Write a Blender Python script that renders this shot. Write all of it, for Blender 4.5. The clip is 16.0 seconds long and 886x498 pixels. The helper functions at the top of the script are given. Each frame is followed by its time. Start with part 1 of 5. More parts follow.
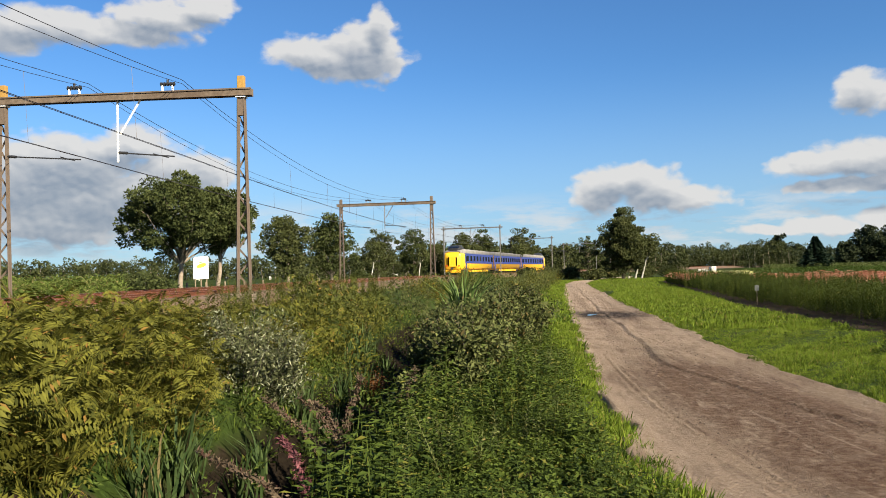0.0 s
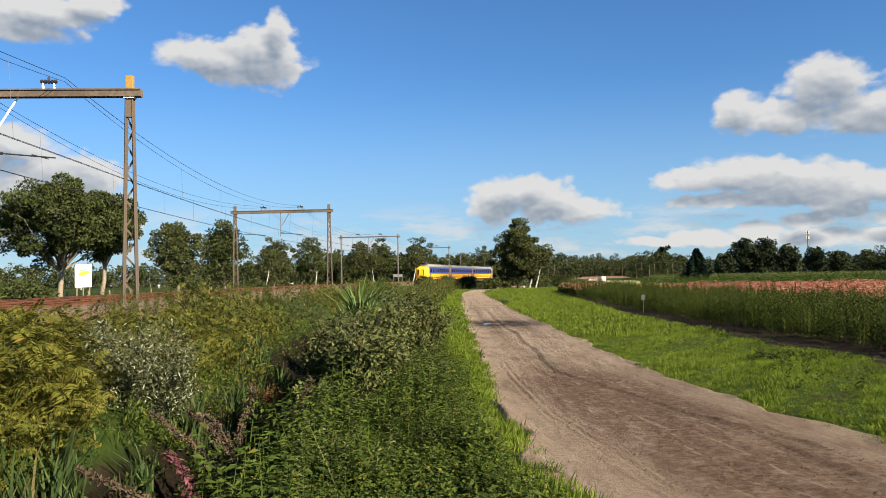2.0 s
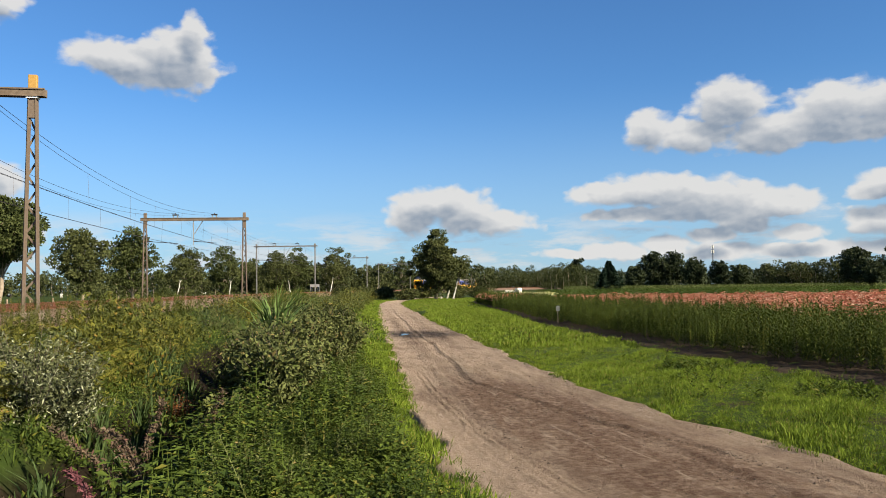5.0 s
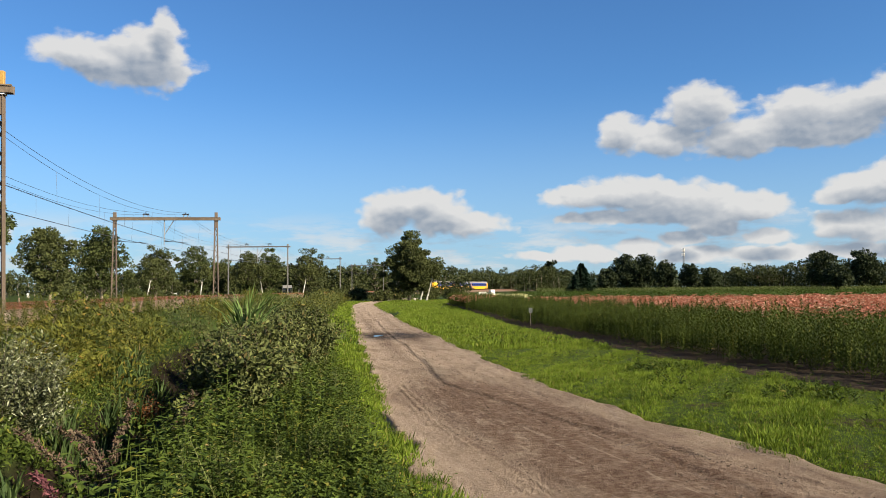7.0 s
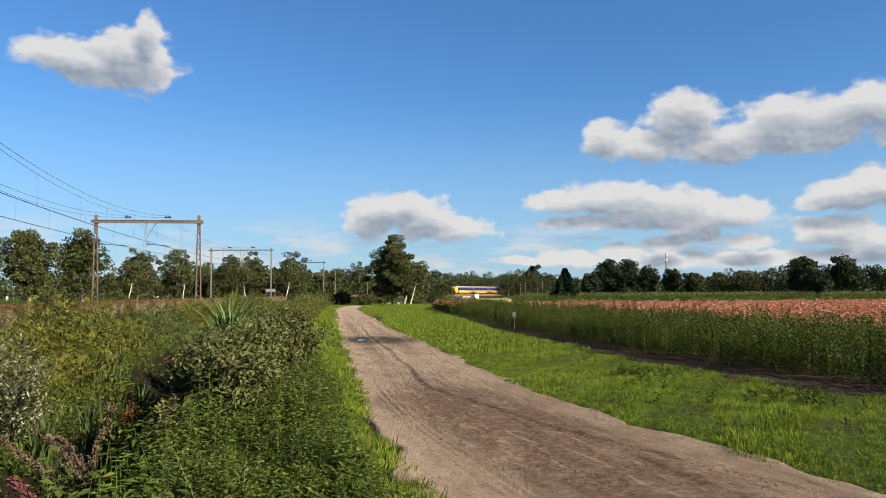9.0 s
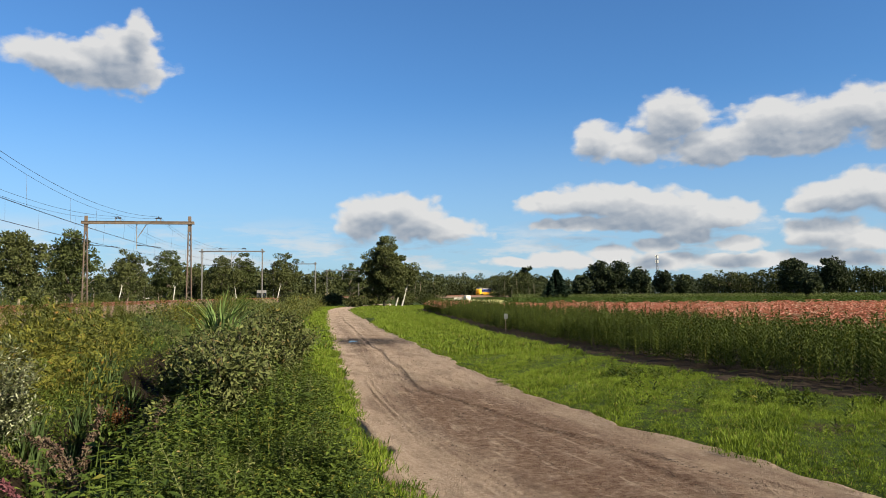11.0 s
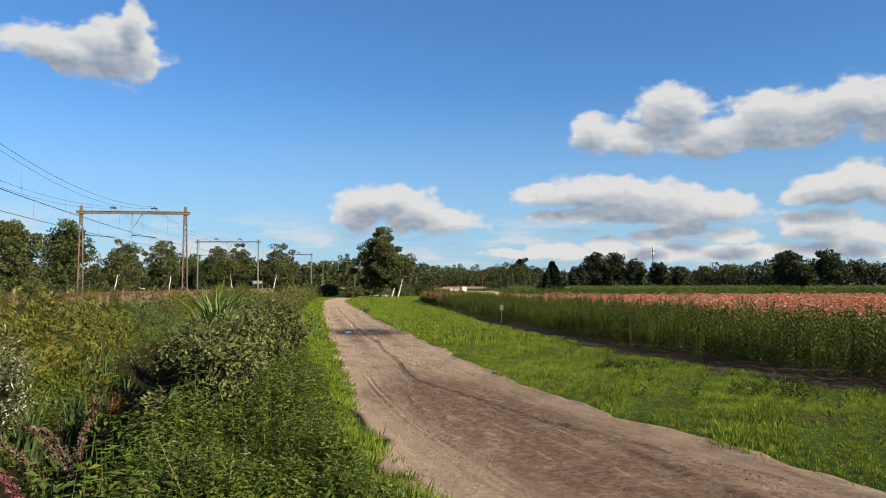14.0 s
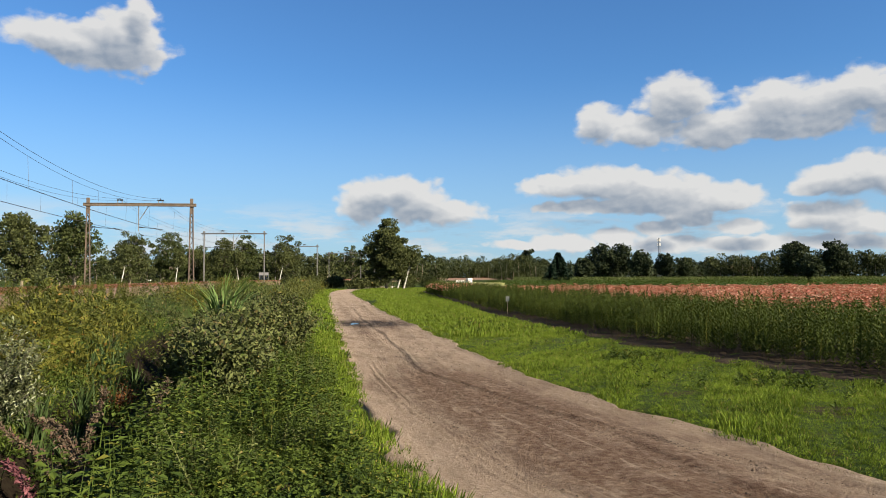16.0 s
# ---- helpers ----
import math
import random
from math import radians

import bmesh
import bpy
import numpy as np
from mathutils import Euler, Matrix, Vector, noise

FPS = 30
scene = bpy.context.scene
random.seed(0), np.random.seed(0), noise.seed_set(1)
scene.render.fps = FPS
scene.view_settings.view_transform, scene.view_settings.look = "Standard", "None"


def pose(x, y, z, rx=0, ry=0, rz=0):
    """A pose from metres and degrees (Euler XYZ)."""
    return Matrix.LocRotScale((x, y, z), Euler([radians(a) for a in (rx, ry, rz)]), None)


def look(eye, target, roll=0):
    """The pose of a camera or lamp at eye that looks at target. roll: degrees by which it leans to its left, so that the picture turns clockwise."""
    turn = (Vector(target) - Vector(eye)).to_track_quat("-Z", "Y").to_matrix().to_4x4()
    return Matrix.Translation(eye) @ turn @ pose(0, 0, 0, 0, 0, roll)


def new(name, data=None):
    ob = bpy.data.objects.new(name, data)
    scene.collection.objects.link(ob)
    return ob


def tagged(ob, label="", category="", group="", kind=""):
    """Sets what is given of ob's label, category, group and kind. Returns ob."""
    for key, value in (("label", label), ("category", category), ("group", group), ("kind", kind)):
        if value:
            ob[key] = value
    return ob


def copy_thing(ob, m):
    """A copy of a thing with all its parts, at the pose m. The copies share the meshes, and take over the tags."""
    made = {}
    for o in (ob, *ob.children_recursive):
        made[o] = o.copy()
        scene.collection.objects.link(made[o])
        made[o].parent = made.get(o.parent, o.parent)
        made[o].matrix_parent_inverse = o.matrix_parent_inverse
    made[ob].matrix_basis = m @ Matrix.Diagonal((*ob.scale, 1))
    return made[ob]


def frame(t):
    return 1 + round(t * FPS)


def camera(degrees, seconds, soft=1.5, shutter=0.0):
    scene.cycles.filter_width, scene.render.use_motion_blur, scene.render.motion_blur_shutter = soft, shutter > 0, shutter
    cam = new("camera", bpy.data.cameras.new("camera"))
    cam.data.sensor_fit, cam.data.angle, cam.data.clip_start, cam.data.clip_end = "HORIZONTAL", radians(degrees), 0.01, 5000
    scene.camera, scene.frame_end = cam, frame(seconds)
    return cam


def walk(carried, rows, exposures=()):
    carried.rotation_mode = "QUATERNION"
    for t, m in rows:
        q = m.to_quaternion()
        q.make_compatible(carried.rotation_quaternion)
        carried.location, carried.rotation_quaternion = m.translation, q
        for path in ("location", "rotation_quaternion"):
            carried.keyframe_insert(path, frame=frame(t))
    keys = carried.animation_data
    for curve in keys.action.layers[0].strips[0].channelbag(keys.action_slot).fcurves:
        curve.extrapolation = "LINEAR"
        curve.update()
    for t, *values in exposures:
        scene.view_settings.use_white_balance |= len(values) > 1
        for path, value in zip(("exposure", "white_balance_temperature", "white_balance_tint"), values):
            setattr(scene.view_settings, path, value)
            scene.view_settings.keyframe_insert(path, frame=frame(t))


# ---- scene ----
EYE = (0.0, 0.0, 1.75)
cam = camera(59.2, 16.0, soft=0.8)
TURNS = (
    (0.0, 91.623, 1.304, 15.517),
    (0.5, 91.693, 1.376, 13.170),
    (1.0, 91.796, 1.461, 11.048),
    (1.5, 91.926, 1.333, 9.319),
    (2.0, 92.138, 1.085, 8.002),
    (2.5, 92.313, 0.891, 6.791),
    (3.0, 92.454, 0.585, 5.738),
    (3.5, 92.627, 0.578, 4.733),
    (4.0, 92.757, 0.577, 3.832),
    (4.5, 92.797, 0.686, 2.850),
    (7.0, 92.914, 0.508, 0.026),
    (7.5, 92.917, 0.412, -0.197),
    (8.0, 93.004, 0.314, -0.554),
    (8.5, 93.098, 0.258, -0.862),
    (9.0, 93.216, 0.328, -1.154),
    (11.5, 93.318, 0.296, -1.900),
    (12.0, 93.256, 0.289, -2.023),
    (12.5, 93.158, 0.259, -2.057),
    (13.0, 92.991, 0.234, -2.075),
    (13.5, 92.858, 0.120, -2.069),
    (14.0, 92.669, 0.118, -2.066),
    (14.5, 92.567, 0.189, -2.070),
    (15.0, 92.409, 0.137, -1.956),
    (15.5, 92.267, 0.138, -1.844),
    (16.0, 92.043, 0.191, -1.637),
)
walk(cam, [(t, pose(*EYE, rx, ry, rz)) for t, rx, ry, rz in TURNS])

# ---- light ----
SUN_AZ, SUN_EL = 121.0, 30.0  # degrees clockwise from +y, and above the horizon

sun = new("sun", bpy.data.lights.new("sun", "SUN"))
sun.data.energy, sun.data.angle, sun.data.color = 5.0, radians(0.53), (1.0, 0.87, 0.66)
a, e = radians(SUN_AZ), radians(SUN_EL)
sun.matrix_world = look((math.sin(a) * math.cos(e) * 50, math.cos(a) * math.cos(e) * 50, math.sin(e) * 50), (0, 0, 0))
scene.view_settings.exposure = 1.62


class Nodes:
    """A short way to write node trees."""

    def __init__(self, tree):
        self.t = tree

    def add(self, kind, *ins, **props):
        n = self.t.nodes.new(kind)
        for k, v in props.items():
            if k == "operation":
                n.operation = v
            elif k == "blend_type":
                n.blend_type = v
            elif k == "data_type":
                n.data_type = v
            elif k == "noise_dimensions":
                n.noise_dimensions = v
            elif k == "clamp":
                n.use_clamp = v
        for i, v in enumerate(ins):
            if v is not None:
                self.put(n.inputs[i], v)
        return n

    def put(self, socket, v):
        if isinstance(v, bpy.types.NodeSocket):
            self.t.links.new(v, socket)
        else:
            socket.default_value = v

    def math(self, op, *ins, clamp=False):
        return self.add("ShaderNodeMath", *ins, operation=op, clamp=clamp).outputs[0]

    def vec(self, op, *ins):
        n = self.add("ShaderNodeVectorMath", *ins, operation=op)
        return n.outputs[1] if op in ("LENGTH", "DOT_PRODUCT") else n.outputs[0]

    def mix(self, f, a, b, blend="MIX"):
        n = self.t.nodes.new("ShaderNodeMix")
        n.data_type, n.blend_type = "RGBA", blend
        for k, v in ((0, f), (6, a), (7, b)):
            self.put(n.inputs[k], (*v, 1) if isinstance(v, tuple) and len(v) == 3 else v)
        return n.outputs[2]

    def noise(self, vector, scale, detail=4, rough=0.55):
        n = self.t.nodes.new("ShaderNodeTexNoise")
        if vector is not None:
            self.put(n.inputs["Vector"], vector)
        n.inputs["Scale"].default_value, n.inputs["Detail"].default_value, n.inputs["Roughness"].default_value = scale, detail, rough
        return n.outputs[0]

    def span(self, v, lo, hi, a=0.0, b=1.0, smooth=False):
        n = self.t.nodes.new("ShaderNodeMapRange")
        n.interpolation_type = "SMOOTHSTEP" if smooth else "LINEAR"
        for k, x in enumerate((v, lo, hi, a, b)):
            self.put(n.inputs[k], x)
        return n.outputs[0]


# cloud lobes by direction: azimuth, elevation and half sizes in degrees
CLOUD_WISP = ((-24.5, 15.6, 3.9, 1.3), (-20.9, 15.8, 3.1, 2.1), (-19.8, 17.6, 1.0, 1.5), (-22.0, 14.8, 3.7, 1.1), (-18.9, 14.9, 1.2, 0.8))
CLOUD_CENTRE = ((-2.7, 6.2, 2.9, 1.2), (-0.4, 5.4, 2.8, 1.6), (2.1, 4.8, 3.3, 1.0), (-4.0, 5.1, 2.1, 1.5), (-1.5, 6.7, 1.5, 0.7))
CLOUD_SHELF = ((13.4, 6.8, 5.0, 1.2), (16.5, 6.1, 4.6, 1.3), (10.5, 6.6, 3.3, 0.9), (21.0, 5.5, 3.1, 1.0), (18.0, 5.0, 6.2, 0.7), (12.9, 5.0, 4.6, 0.6))
CLOUD_BIG = ((18.6, 12.3, 2.7, 2.0), (13.0, 10.8, 1.7, 1.6), (16.2, 10.4, 3.7, 1.2), (21.2, 10.3, 3.7, 1.5), (25.2, 11.3, 3.1, 1.9), (28.2, 11.2, 2.9, 1.7),
             (30.2, 11.7, 2.5, 1.7), (32.7, 11.1, 3.7, 2.1), (25.5, 10.0, 5.0, 1.0))
CLOUD_RIGHT = ((28.7, 6.4, 2.3, 1.3), (30.7, 6.7, 2.5, 1.3), (27.1, 5.8, 1.7, 0.6), (33.1, 6.1, 2.9, 1.2), (27.7, 4.1, 2.5, 1.1), (19.5, 4.1, 1.7, 0.7),
               (22.8, 3.4, 1.9, 0.6), (30.3, 3.4, 2.1, 0.8), (17.2, 3.4, 1.7, 0.6))
CLOUD_LOW = ((10.5, 2.5, 2.9, 0.7), (7.2, 2.3, 2.5, 0.4), (14.1, 2.8, 2.1, 0.7), (18.0, 2.3, 3.3, 0.7), (23.5, 2.2, 5.0, 0.6), (28.6, 2.2, 4.2, 0.6))
CLOUD_LEFT = ((-40.8, 7.7, 5.0, 2.1), (-43.1, 6.5, 4.2, 2.5), (-37.3, 9.1, 2.5, 1.2), (-38.4, 5.5, 6.6, 2.1), (-41.8, 3.9, 5.4, 1.7), (-33.6, 7.1, 3.7, 2.1),
              (-46.3, 7.1, 3.7, 2.1), (-31.8, 4.4, 3.3, 1.9))
CLOUD_TOP = ((-41.7, 16.5, 5.0, 1.2), (-35.0, 17.6, 3.7, 1.2), (-38.3, 16.4, 5.0, 1.0), (-45.6, 15.5, 3.7, 1.2), (-31.9, 18.6, 2.1, 0.8))


def build_world():
    world = bpy.data.worlds.new("sky")
    scene.world = world
    world.use_nodes = True
    n = Nodes(world.node_tree)
    world.node_tree.nodes.clear()
    sky = world.node_tree.nodes.new("ShaderNodeTexSky")
    sky.sky_type, sky.sun_disc = "NISHITA", False
    sky.sun_elevation, sky.sun_rotation = radians(SUN_EL), radians(SUN_AZ)
    sky.air_density, sky.dust_density, sky.ozone_density = 1.0, 0.25, 2.2
    way = n.add("ShaderNodeTexCoord").outputs["Generated"]
    sep = n.add("ShaderNodeSeparateXYZ", way)
    az = n.math("MULTIPLY", n.math("ARCTAN2", sep.outputs[0], sep.outputs[1]), 57.2958)
    el = n.math("MULTIPLY", n.math("ARCSINE", sep.outputs[2]), 57.2958)
    flat = n.add("ShaderNodeCombineXYZ", az, el, 0.0).outputs[0]
    stretched = n.vec("MULTIPLY", flat, (1.0, 1.5, 1.0))
    warp = n.t.nodes.new("ShaderNodeTexNoise")
    n.put(warp.inputs["Vector"], stretched)
    warp.inputs["Scale"].default_value, warp.inputs["Detail"].default_value = 0.55, 5.0
    bent = n.vec("ADD", flat, n.vec("MULTIPLY", n.vec("SUBTRACT", warp.outputs[1], (0.5, 0.5, 0.5)), (1.1, 0.6, 0.0)))

    def field(p):
        near = None
        for lobe in CLOUD_WISP + CLOUD_CENTRE + CLOUD_SHELF + CLOUD_BIG + CLOUD_RIGHT + CLOUD_LOW + CLOUD_LEFT + CLOUD_TOP:
            q = n.vec("MULTIPLY", n.vec("SUBTRACT", p, (lobe[0], lobe[1], 0)), (1 / lobe[2], 1 / lobe[3], 0))
            d = n.vec("LENGTH", q)
            if near is None:
                near = d
            else:
                m = n.add("ShaderNodeMath", near, d, 0.25, operation="SMOOTH_MIN")
                near = m.outputs[0]
        return n.math("SUBTRACT", 1.0, near)

    def cell(p, scale):
        v = n.t.nodes.new("ShaderNodeTexVoronoi")
        v.feature = "SMOOTH_F1"
        n.put(v.inputs["Vector"], p)
        v.inputs["Scale"].default_value = scale
        v.inputs["Smoothness"].default_value = 0.7
        return v.outputs["Distance"]

    def billow(p):
        big, small = cell(p, 0.55), cell(p, 1.5)
        fine = n.noise(p, 1.4, 6, 0.6)
        return n.math("SUBTRACT", n.math("ADD", 0.85, n.math("MULTIPLY", fine, 0.36)), n.math("ADD", n.math("MULTIPLY", big, 0.62), n.math("MULTIPLY", small, 0.26)))

    curled = n.vec("ADD", stretched, n.vec("MULTIPLY", n.vec("SUBTRACT", warp.outputs[1], (0.5, 0.5, 0.5)), (0.9, 0.9, 0.0)))
    puffs = billow(curled)
    lit = billow(n.vec("ADD", curled, (0.22, 0.45, 0.0)))
    body = n.math("ADD", field(bent), n.math("MULTIPLY", n.math("SUBTRACT", puffs, 0.52), 1.0))
    above = field(n.vec("ADD", bent, (0.3, 1.3, 0.0)))
    cover = n.span(body, -0.06, 0.36, smooth=True)
    # many small far clouds low over the horizon, all round
    far = n.noise(n.vec("MULTIPLY", flat, (0.16, 0.7, 1.0)), 1.0, 6, 0.6)
    band = n.math("MULTIPLY", n.span(el, 0.5, 2.0, smooth=True), n.span(el, 6.0, 3.0, smooth=True))
    hazy = n.math("MULTIPLY", n.math("MULTIPLY", n.span(far, 0.44, 0.62, smooth=True), band), 0.7)
    # scattered cumulus outside the seen part of the sky
    round_noise = n.noise(way, 3.0, 6, 0.58)
    behind = n.math("MULTIPLY", n.span(n.math("ABSOLUTE", az), 52.0, 65.0, smooth=True), n.span(round_noise, 0.54, 0.64, smooth=True))
    cover = n.math("MAXIMUM", n.math("MAXIMUM", cover, hazy), n.math("MULTIPLY", behind, n.span(el, 1.0, 5.0)))
    shade = n.math("ADD", n.math("MULTIPLY", n.math("SUBTRACT", puffs, lit), 0.8), n.math("SUBTRACT", 1.12, n.math("MULTIPLY", n.span(above, -0.35, 0.75, smooth=True), 1.0)), clamp=True)
    cloud = n.mix(shade, (1.85, 2.2, 2.7), (4.9, 4.85, 4.75))
    tinted = n.mix(1.0, sky.outputs[0], (0.395, 0.67, 0.945), "MULTIPLY")
    air = n.mix(n.span(el, 0.0, 15.0, 0.62, 0.0, smooth=True), tinted, (2.65, 3.7, 4.85))
    colour = n.mix(n.math("MULTIPLY", cover, 0.96), air, cloud)
    bg = n.add("ShaderNodeBackground", colour, 0.05)
    out = n.add("ShaderNodeOutputWorld")
    n.t.links.new(bg.outputs[0], out.inputs[0])


build_world()

# ---- materials ----
def shader(name):
    m = bpy.data.materials.new(name)
    m.use_nodes = True
    n = Nodes(m.node_tree)
    return m, n, m.node_tree.nodes["Principled BSDF"]


def surface(name, col, col2, rough=0.8, metal=0.0, grain=8.0, stain=0.6, bump=0.0, spec=0.4, col3=None):
    """Two colours mixed by fine grain, a third by large stains; relief from the grain."""
    m, n, p = shader(name)
    where = n.add("ShaderNodeTexCoord").outputs["Object"]
    fine, big = n.noise(where, grain, 6, 0.6), n.noise(where, stain, 4, 0.6)
    c = n.mix(n.span(fine, 0.35, 0.65), col, col2)
    if col3:
        c = n.mix(n.span(big, 0.45, 0.7), c, col3)
    n.put(p.inputs["Base Color"], c)
    n.put(p.inputs["Roughness"], n.span(big, 0.3, 0.7, rough - 0.08, min(1.0, rough + 0.08)))
    p.inputs["Metallic"].default_value, p.inputs["Specular IOR Level"].default_value = metal, spec
    if bump:
        b = n.t.nodes.new("ShaderNodeBump")
        b.inputs["Strength"].default_value, b.inputs["Distance"].default_value = bump, 0.02
        n.put(b.inputs["Height"], fine)
        n.put(p.inputs["Normal"], b.outputs[0])
    return m


def foliage(name, dark, light, odd=None, odd_share=0.0, glow=0.3, rough=0.55, patch=0.35):
    """Leaves: a colour for each leaf between two, some odd ones, patches of growth, light passing through."""
    m, n, p = shader(name)
    rnd = n.t.nodes.new("ShaderNodeNewGeometry").outputs["Random Per Island"]
    where = n.add("ShaderNodeTexCoord").outputs["Object"]
    big = n.noise(where, patch, 3, 0.5)
    tuft = n.noise(where, patch * 6.0, 3, 0.6)
    share = n.math("ADD", n.math("MULTIPLY", rnd, 0.5), n.math("ADD", n.span(big, 0.3, 0.7, -0.05, 0.35), n.span(tuft, 0.35, 0.65, -0.15, 0.25)), clamp=True)
    c = n.mix(share, dark, light)
    if odd:
        pick = n.math("FRACT", n.math("MULTIPLY", rnd, 37.7))
        c = n.mix(n.math("LESS_THAN", pick, odd_share), c, odd)
    n.put(p.inputs["Base Color"], c)
    p.inputs["Roughness"].default_value, p.inputs["Specular IOR Level"].default_value = rough + 0.15, 0.1
    t = n.add("ShaderNodeBsdfTranslucent", n.mix(0.5, c, n.mix(1.0, c, (1.0, 1.0, 0.35), "MULTIPLY")))
    mix = n.add("ShaderNodeMixShader", glow, p.outputs[0], t.outputs[0])
    n.t.links.new(mix.outputs[0], n.t.nodes["Material Output"].inputs[0])
    return m


def plain(name, col, rough=0.5, metal=0.0, spec=0.5):
    m, n, p = shader(name)
    where = n.add("ShaderNodeTexCoord").outputs["Object"]
    c = n.mix(n.span(n.noise(where, 3.0, 5), 0.3, 0.7), col, tuple(0.82 * x for x in col))
    n.put(p.inputs["Base Color"], c)
    p.inputs["Roughness"].default_value, p.inputs["Metallic"].default_value, p.inputs["Specular IOR Level"].default_value = rough, metal, spec
    return m


def ground_material():
    m, n, p = shader("ground")
    where = n.add("ShaderNodeTexCoord").outputs["Object"]
    fine, mid, big = n.noise(where, 14.0, 6, 0.65), n.noise(where, 1.3, 5), n.noise(where, 0.06, 4)
    grass = n.mix(n.span(fine, 0.35, 0.65), (0.008, 0.015, 0.003), (0.020, 0.035, 0.006))
    grass = n.mix(n.span(big, 0.4, 0.65), grass, (0.037, 0.055, 0.013))
    soil = n.mix(n.span(fine, 0.3, 0.7), (0.017, 0.012, 0.007), (0.037, 0.027, 0.019))
    # down in the ditch: mud, its colour blackened for the shade of overhanging plants
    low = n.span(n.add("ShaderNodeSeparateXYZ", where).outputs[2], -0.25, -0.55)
    shaded_mud = n.mix(n.span(fine, 0.3, 0.7), (0.006, 0.004, 0.003), (0.014, 0.011, 0.007))
    n.put(p.inputs["Base Color"], n.mix(low, n.mix(n.span(mid, 0.56, 0.66), grass, soil), shaded_mud))
    p.inputs["Roughness"].default_value = 0.95
    p.inputs["Specular IOR Level"].default_value = 0.04
    b = n.t.nodes.new("ShaderNodeBump")
    b.inputs["Strength"].default_value, b.inputs["Distance"].default_value = 0.6, 0.05
    n.put(b.inputs["Height"], fine)
    n.put(p.inputs["Normal"], b.outputs[0])
    return m


def sand_material():
    m, n, p = shader("sandy_track")
    where = n.add("ShaderNodeTexCoord").outputs["Object"]
    along = n.add("ShaderNodeAttribute")
    along.attribute_name = "track"
    uv = along.outputs["Vector"]  # x: across in metres, y: along in metres, z: how wet
    sep = n.add("ShaderNodeSeparateXYZ", uv)
    streak = n.noise(n.vec("MULTIPLY", uv, (2.2, 0.5, 0.0)), 1.0, 7, 0.7)
    fine, grit, big = n.noise(where, 26.0, 5, 0.7), n.noise(where, 110.0, 2, 0.6), n.noise(where, 0.55, 5, 0.6)
    sand = n.mix(n.span(fine, 0.3, 0.7), (0.215, 0.160, 0.116), (0.335, 0.265, 0.202))
    earth = n.mix(n.span(grit, 0.35, 0.65), (0.050, 0.030, 0.020), (0.128, 0.080, 0.054))
    worn = n.math("ADD", n.span(streak, 0.45, 0.62), n.span(big, 0.38, 0.66, -0.6, 0.4), clamp=True)
    c = n.mix(n.math("MULTIPLY", worn, 0.5), sand, earth)
    brown = n.add("ShaderNodeAttribute")
    brown.attribute_name = "earth"
    patchy = n.math("MULTIPLY", brown.outputs["Fac"], n.span(n.noise(where, 1.7, 6, 0.65), 0.2, 0.48))
    crumbs = n.span(n.noise(where, 11.0, 5, 0.7), 0.40, 0.56)
    c = n.mix(n.math("MULTIPLY", patchy, n.span(crumbs, 0.0, 1.0, 0.62, 1.0)), c, earth)
    scuffs = n.noise(n.vec("MULTIPLY", uv, (7.0, 0.9, 0.0)), 1.0, 6, 0.7)
    c = n.mix(n.span(scuffs, 0.54, 0.72, 0.0, 0.6), c, earth)
    c = n.mix(n.span(scuffs, 0.44, 0.30, 0.0, 0.45), c, (0.40, 0.33, 0.26))
    wet = n.math("MULTIPLY", sep.outputs[2], n.span(n.noise(where, 2.2, 4), 0.2, 0.5))
    c = n.mix(wet, c, (0.035, 0.026, 0.019))
    n.put(p.inputs["Base Color"], c)
    n.put(p.inputs["Roughness"], n.span(wet, 0.0, 1.0, 0.95, 0.72))
    p.inputs["Specular IOR Level"].default_value = 0.08
    b = n.t.nodes.new("ShaderNodeBump")
    b.inputs["Strength"].default_value, b.inputs["Distance"].default_value = 1.0, 0.11
    clods = n.noise(where, 7.0, 6, 0.7)
    n.put(b.inputs["Height"], n.math("ADD", n.math("ADD", n.math("MULTIPLY", fine, 0.5), n.math("MULTIPLY", grit, 0.3)), n.math("MULTIPLY", clods, 0.9)))
    n.put(p.inputs["Normal"], b.outputs[0])
    return m


GROUND, SAND = ground_material(), sand_material()
SOIL = surface("field_soil", (0.014, 0.011, 0.008), (0.040, 0.030, 0.021), 0.95, grain=14.0, bump=1.0, spec=0.05, col3=(0.026, 0.019, 0.013))
BALLAST = surface("ballast", (0.063, 0.039, 0.027), (0.155, 0.098, 0.065), 0.95, grain=16.0, bump=1.0, col3=(0.111, 0.065, 0.041))
RAIL_STEEL = surface("rusty_rail", (0.091, 0.030, 0.016), (0.146, 0.055, 0.027), 0.7, 0.3, grain=6.0)
RAIL_HEAD = plain("rail_head", (0.45, 0.40, 0.36), 0.3, 1.0)
SLEEPER = surface("sleeper", (0.055, 0.036, 0.027), (0.110, 0.075, 0.058), 0.9, grain=10.0, bump=0.4)
CONCRETE = surface("concrete", (0.164, 0.133, 0.103), (0.218, 0.182, 0.143), 0.9, grain=12.0, bump=0.3, col3=(0.115, 0.091, 0.070))
RUST = surface("rust_brown_steel", (0.085, 0.064, 0.049), (0.127, 0.097, 0.073), 0.75, 0.1, grain=14.0, col3=(0.103, 0.079, 0.061))
BEAM_RUST = surface("weathered_beam", (0.085, 0.064, 0.045), (0.146, 0.112, 0.082), 0.8, 0.1, grain=7.0, col3=(0.067, 0.045, 0.030))
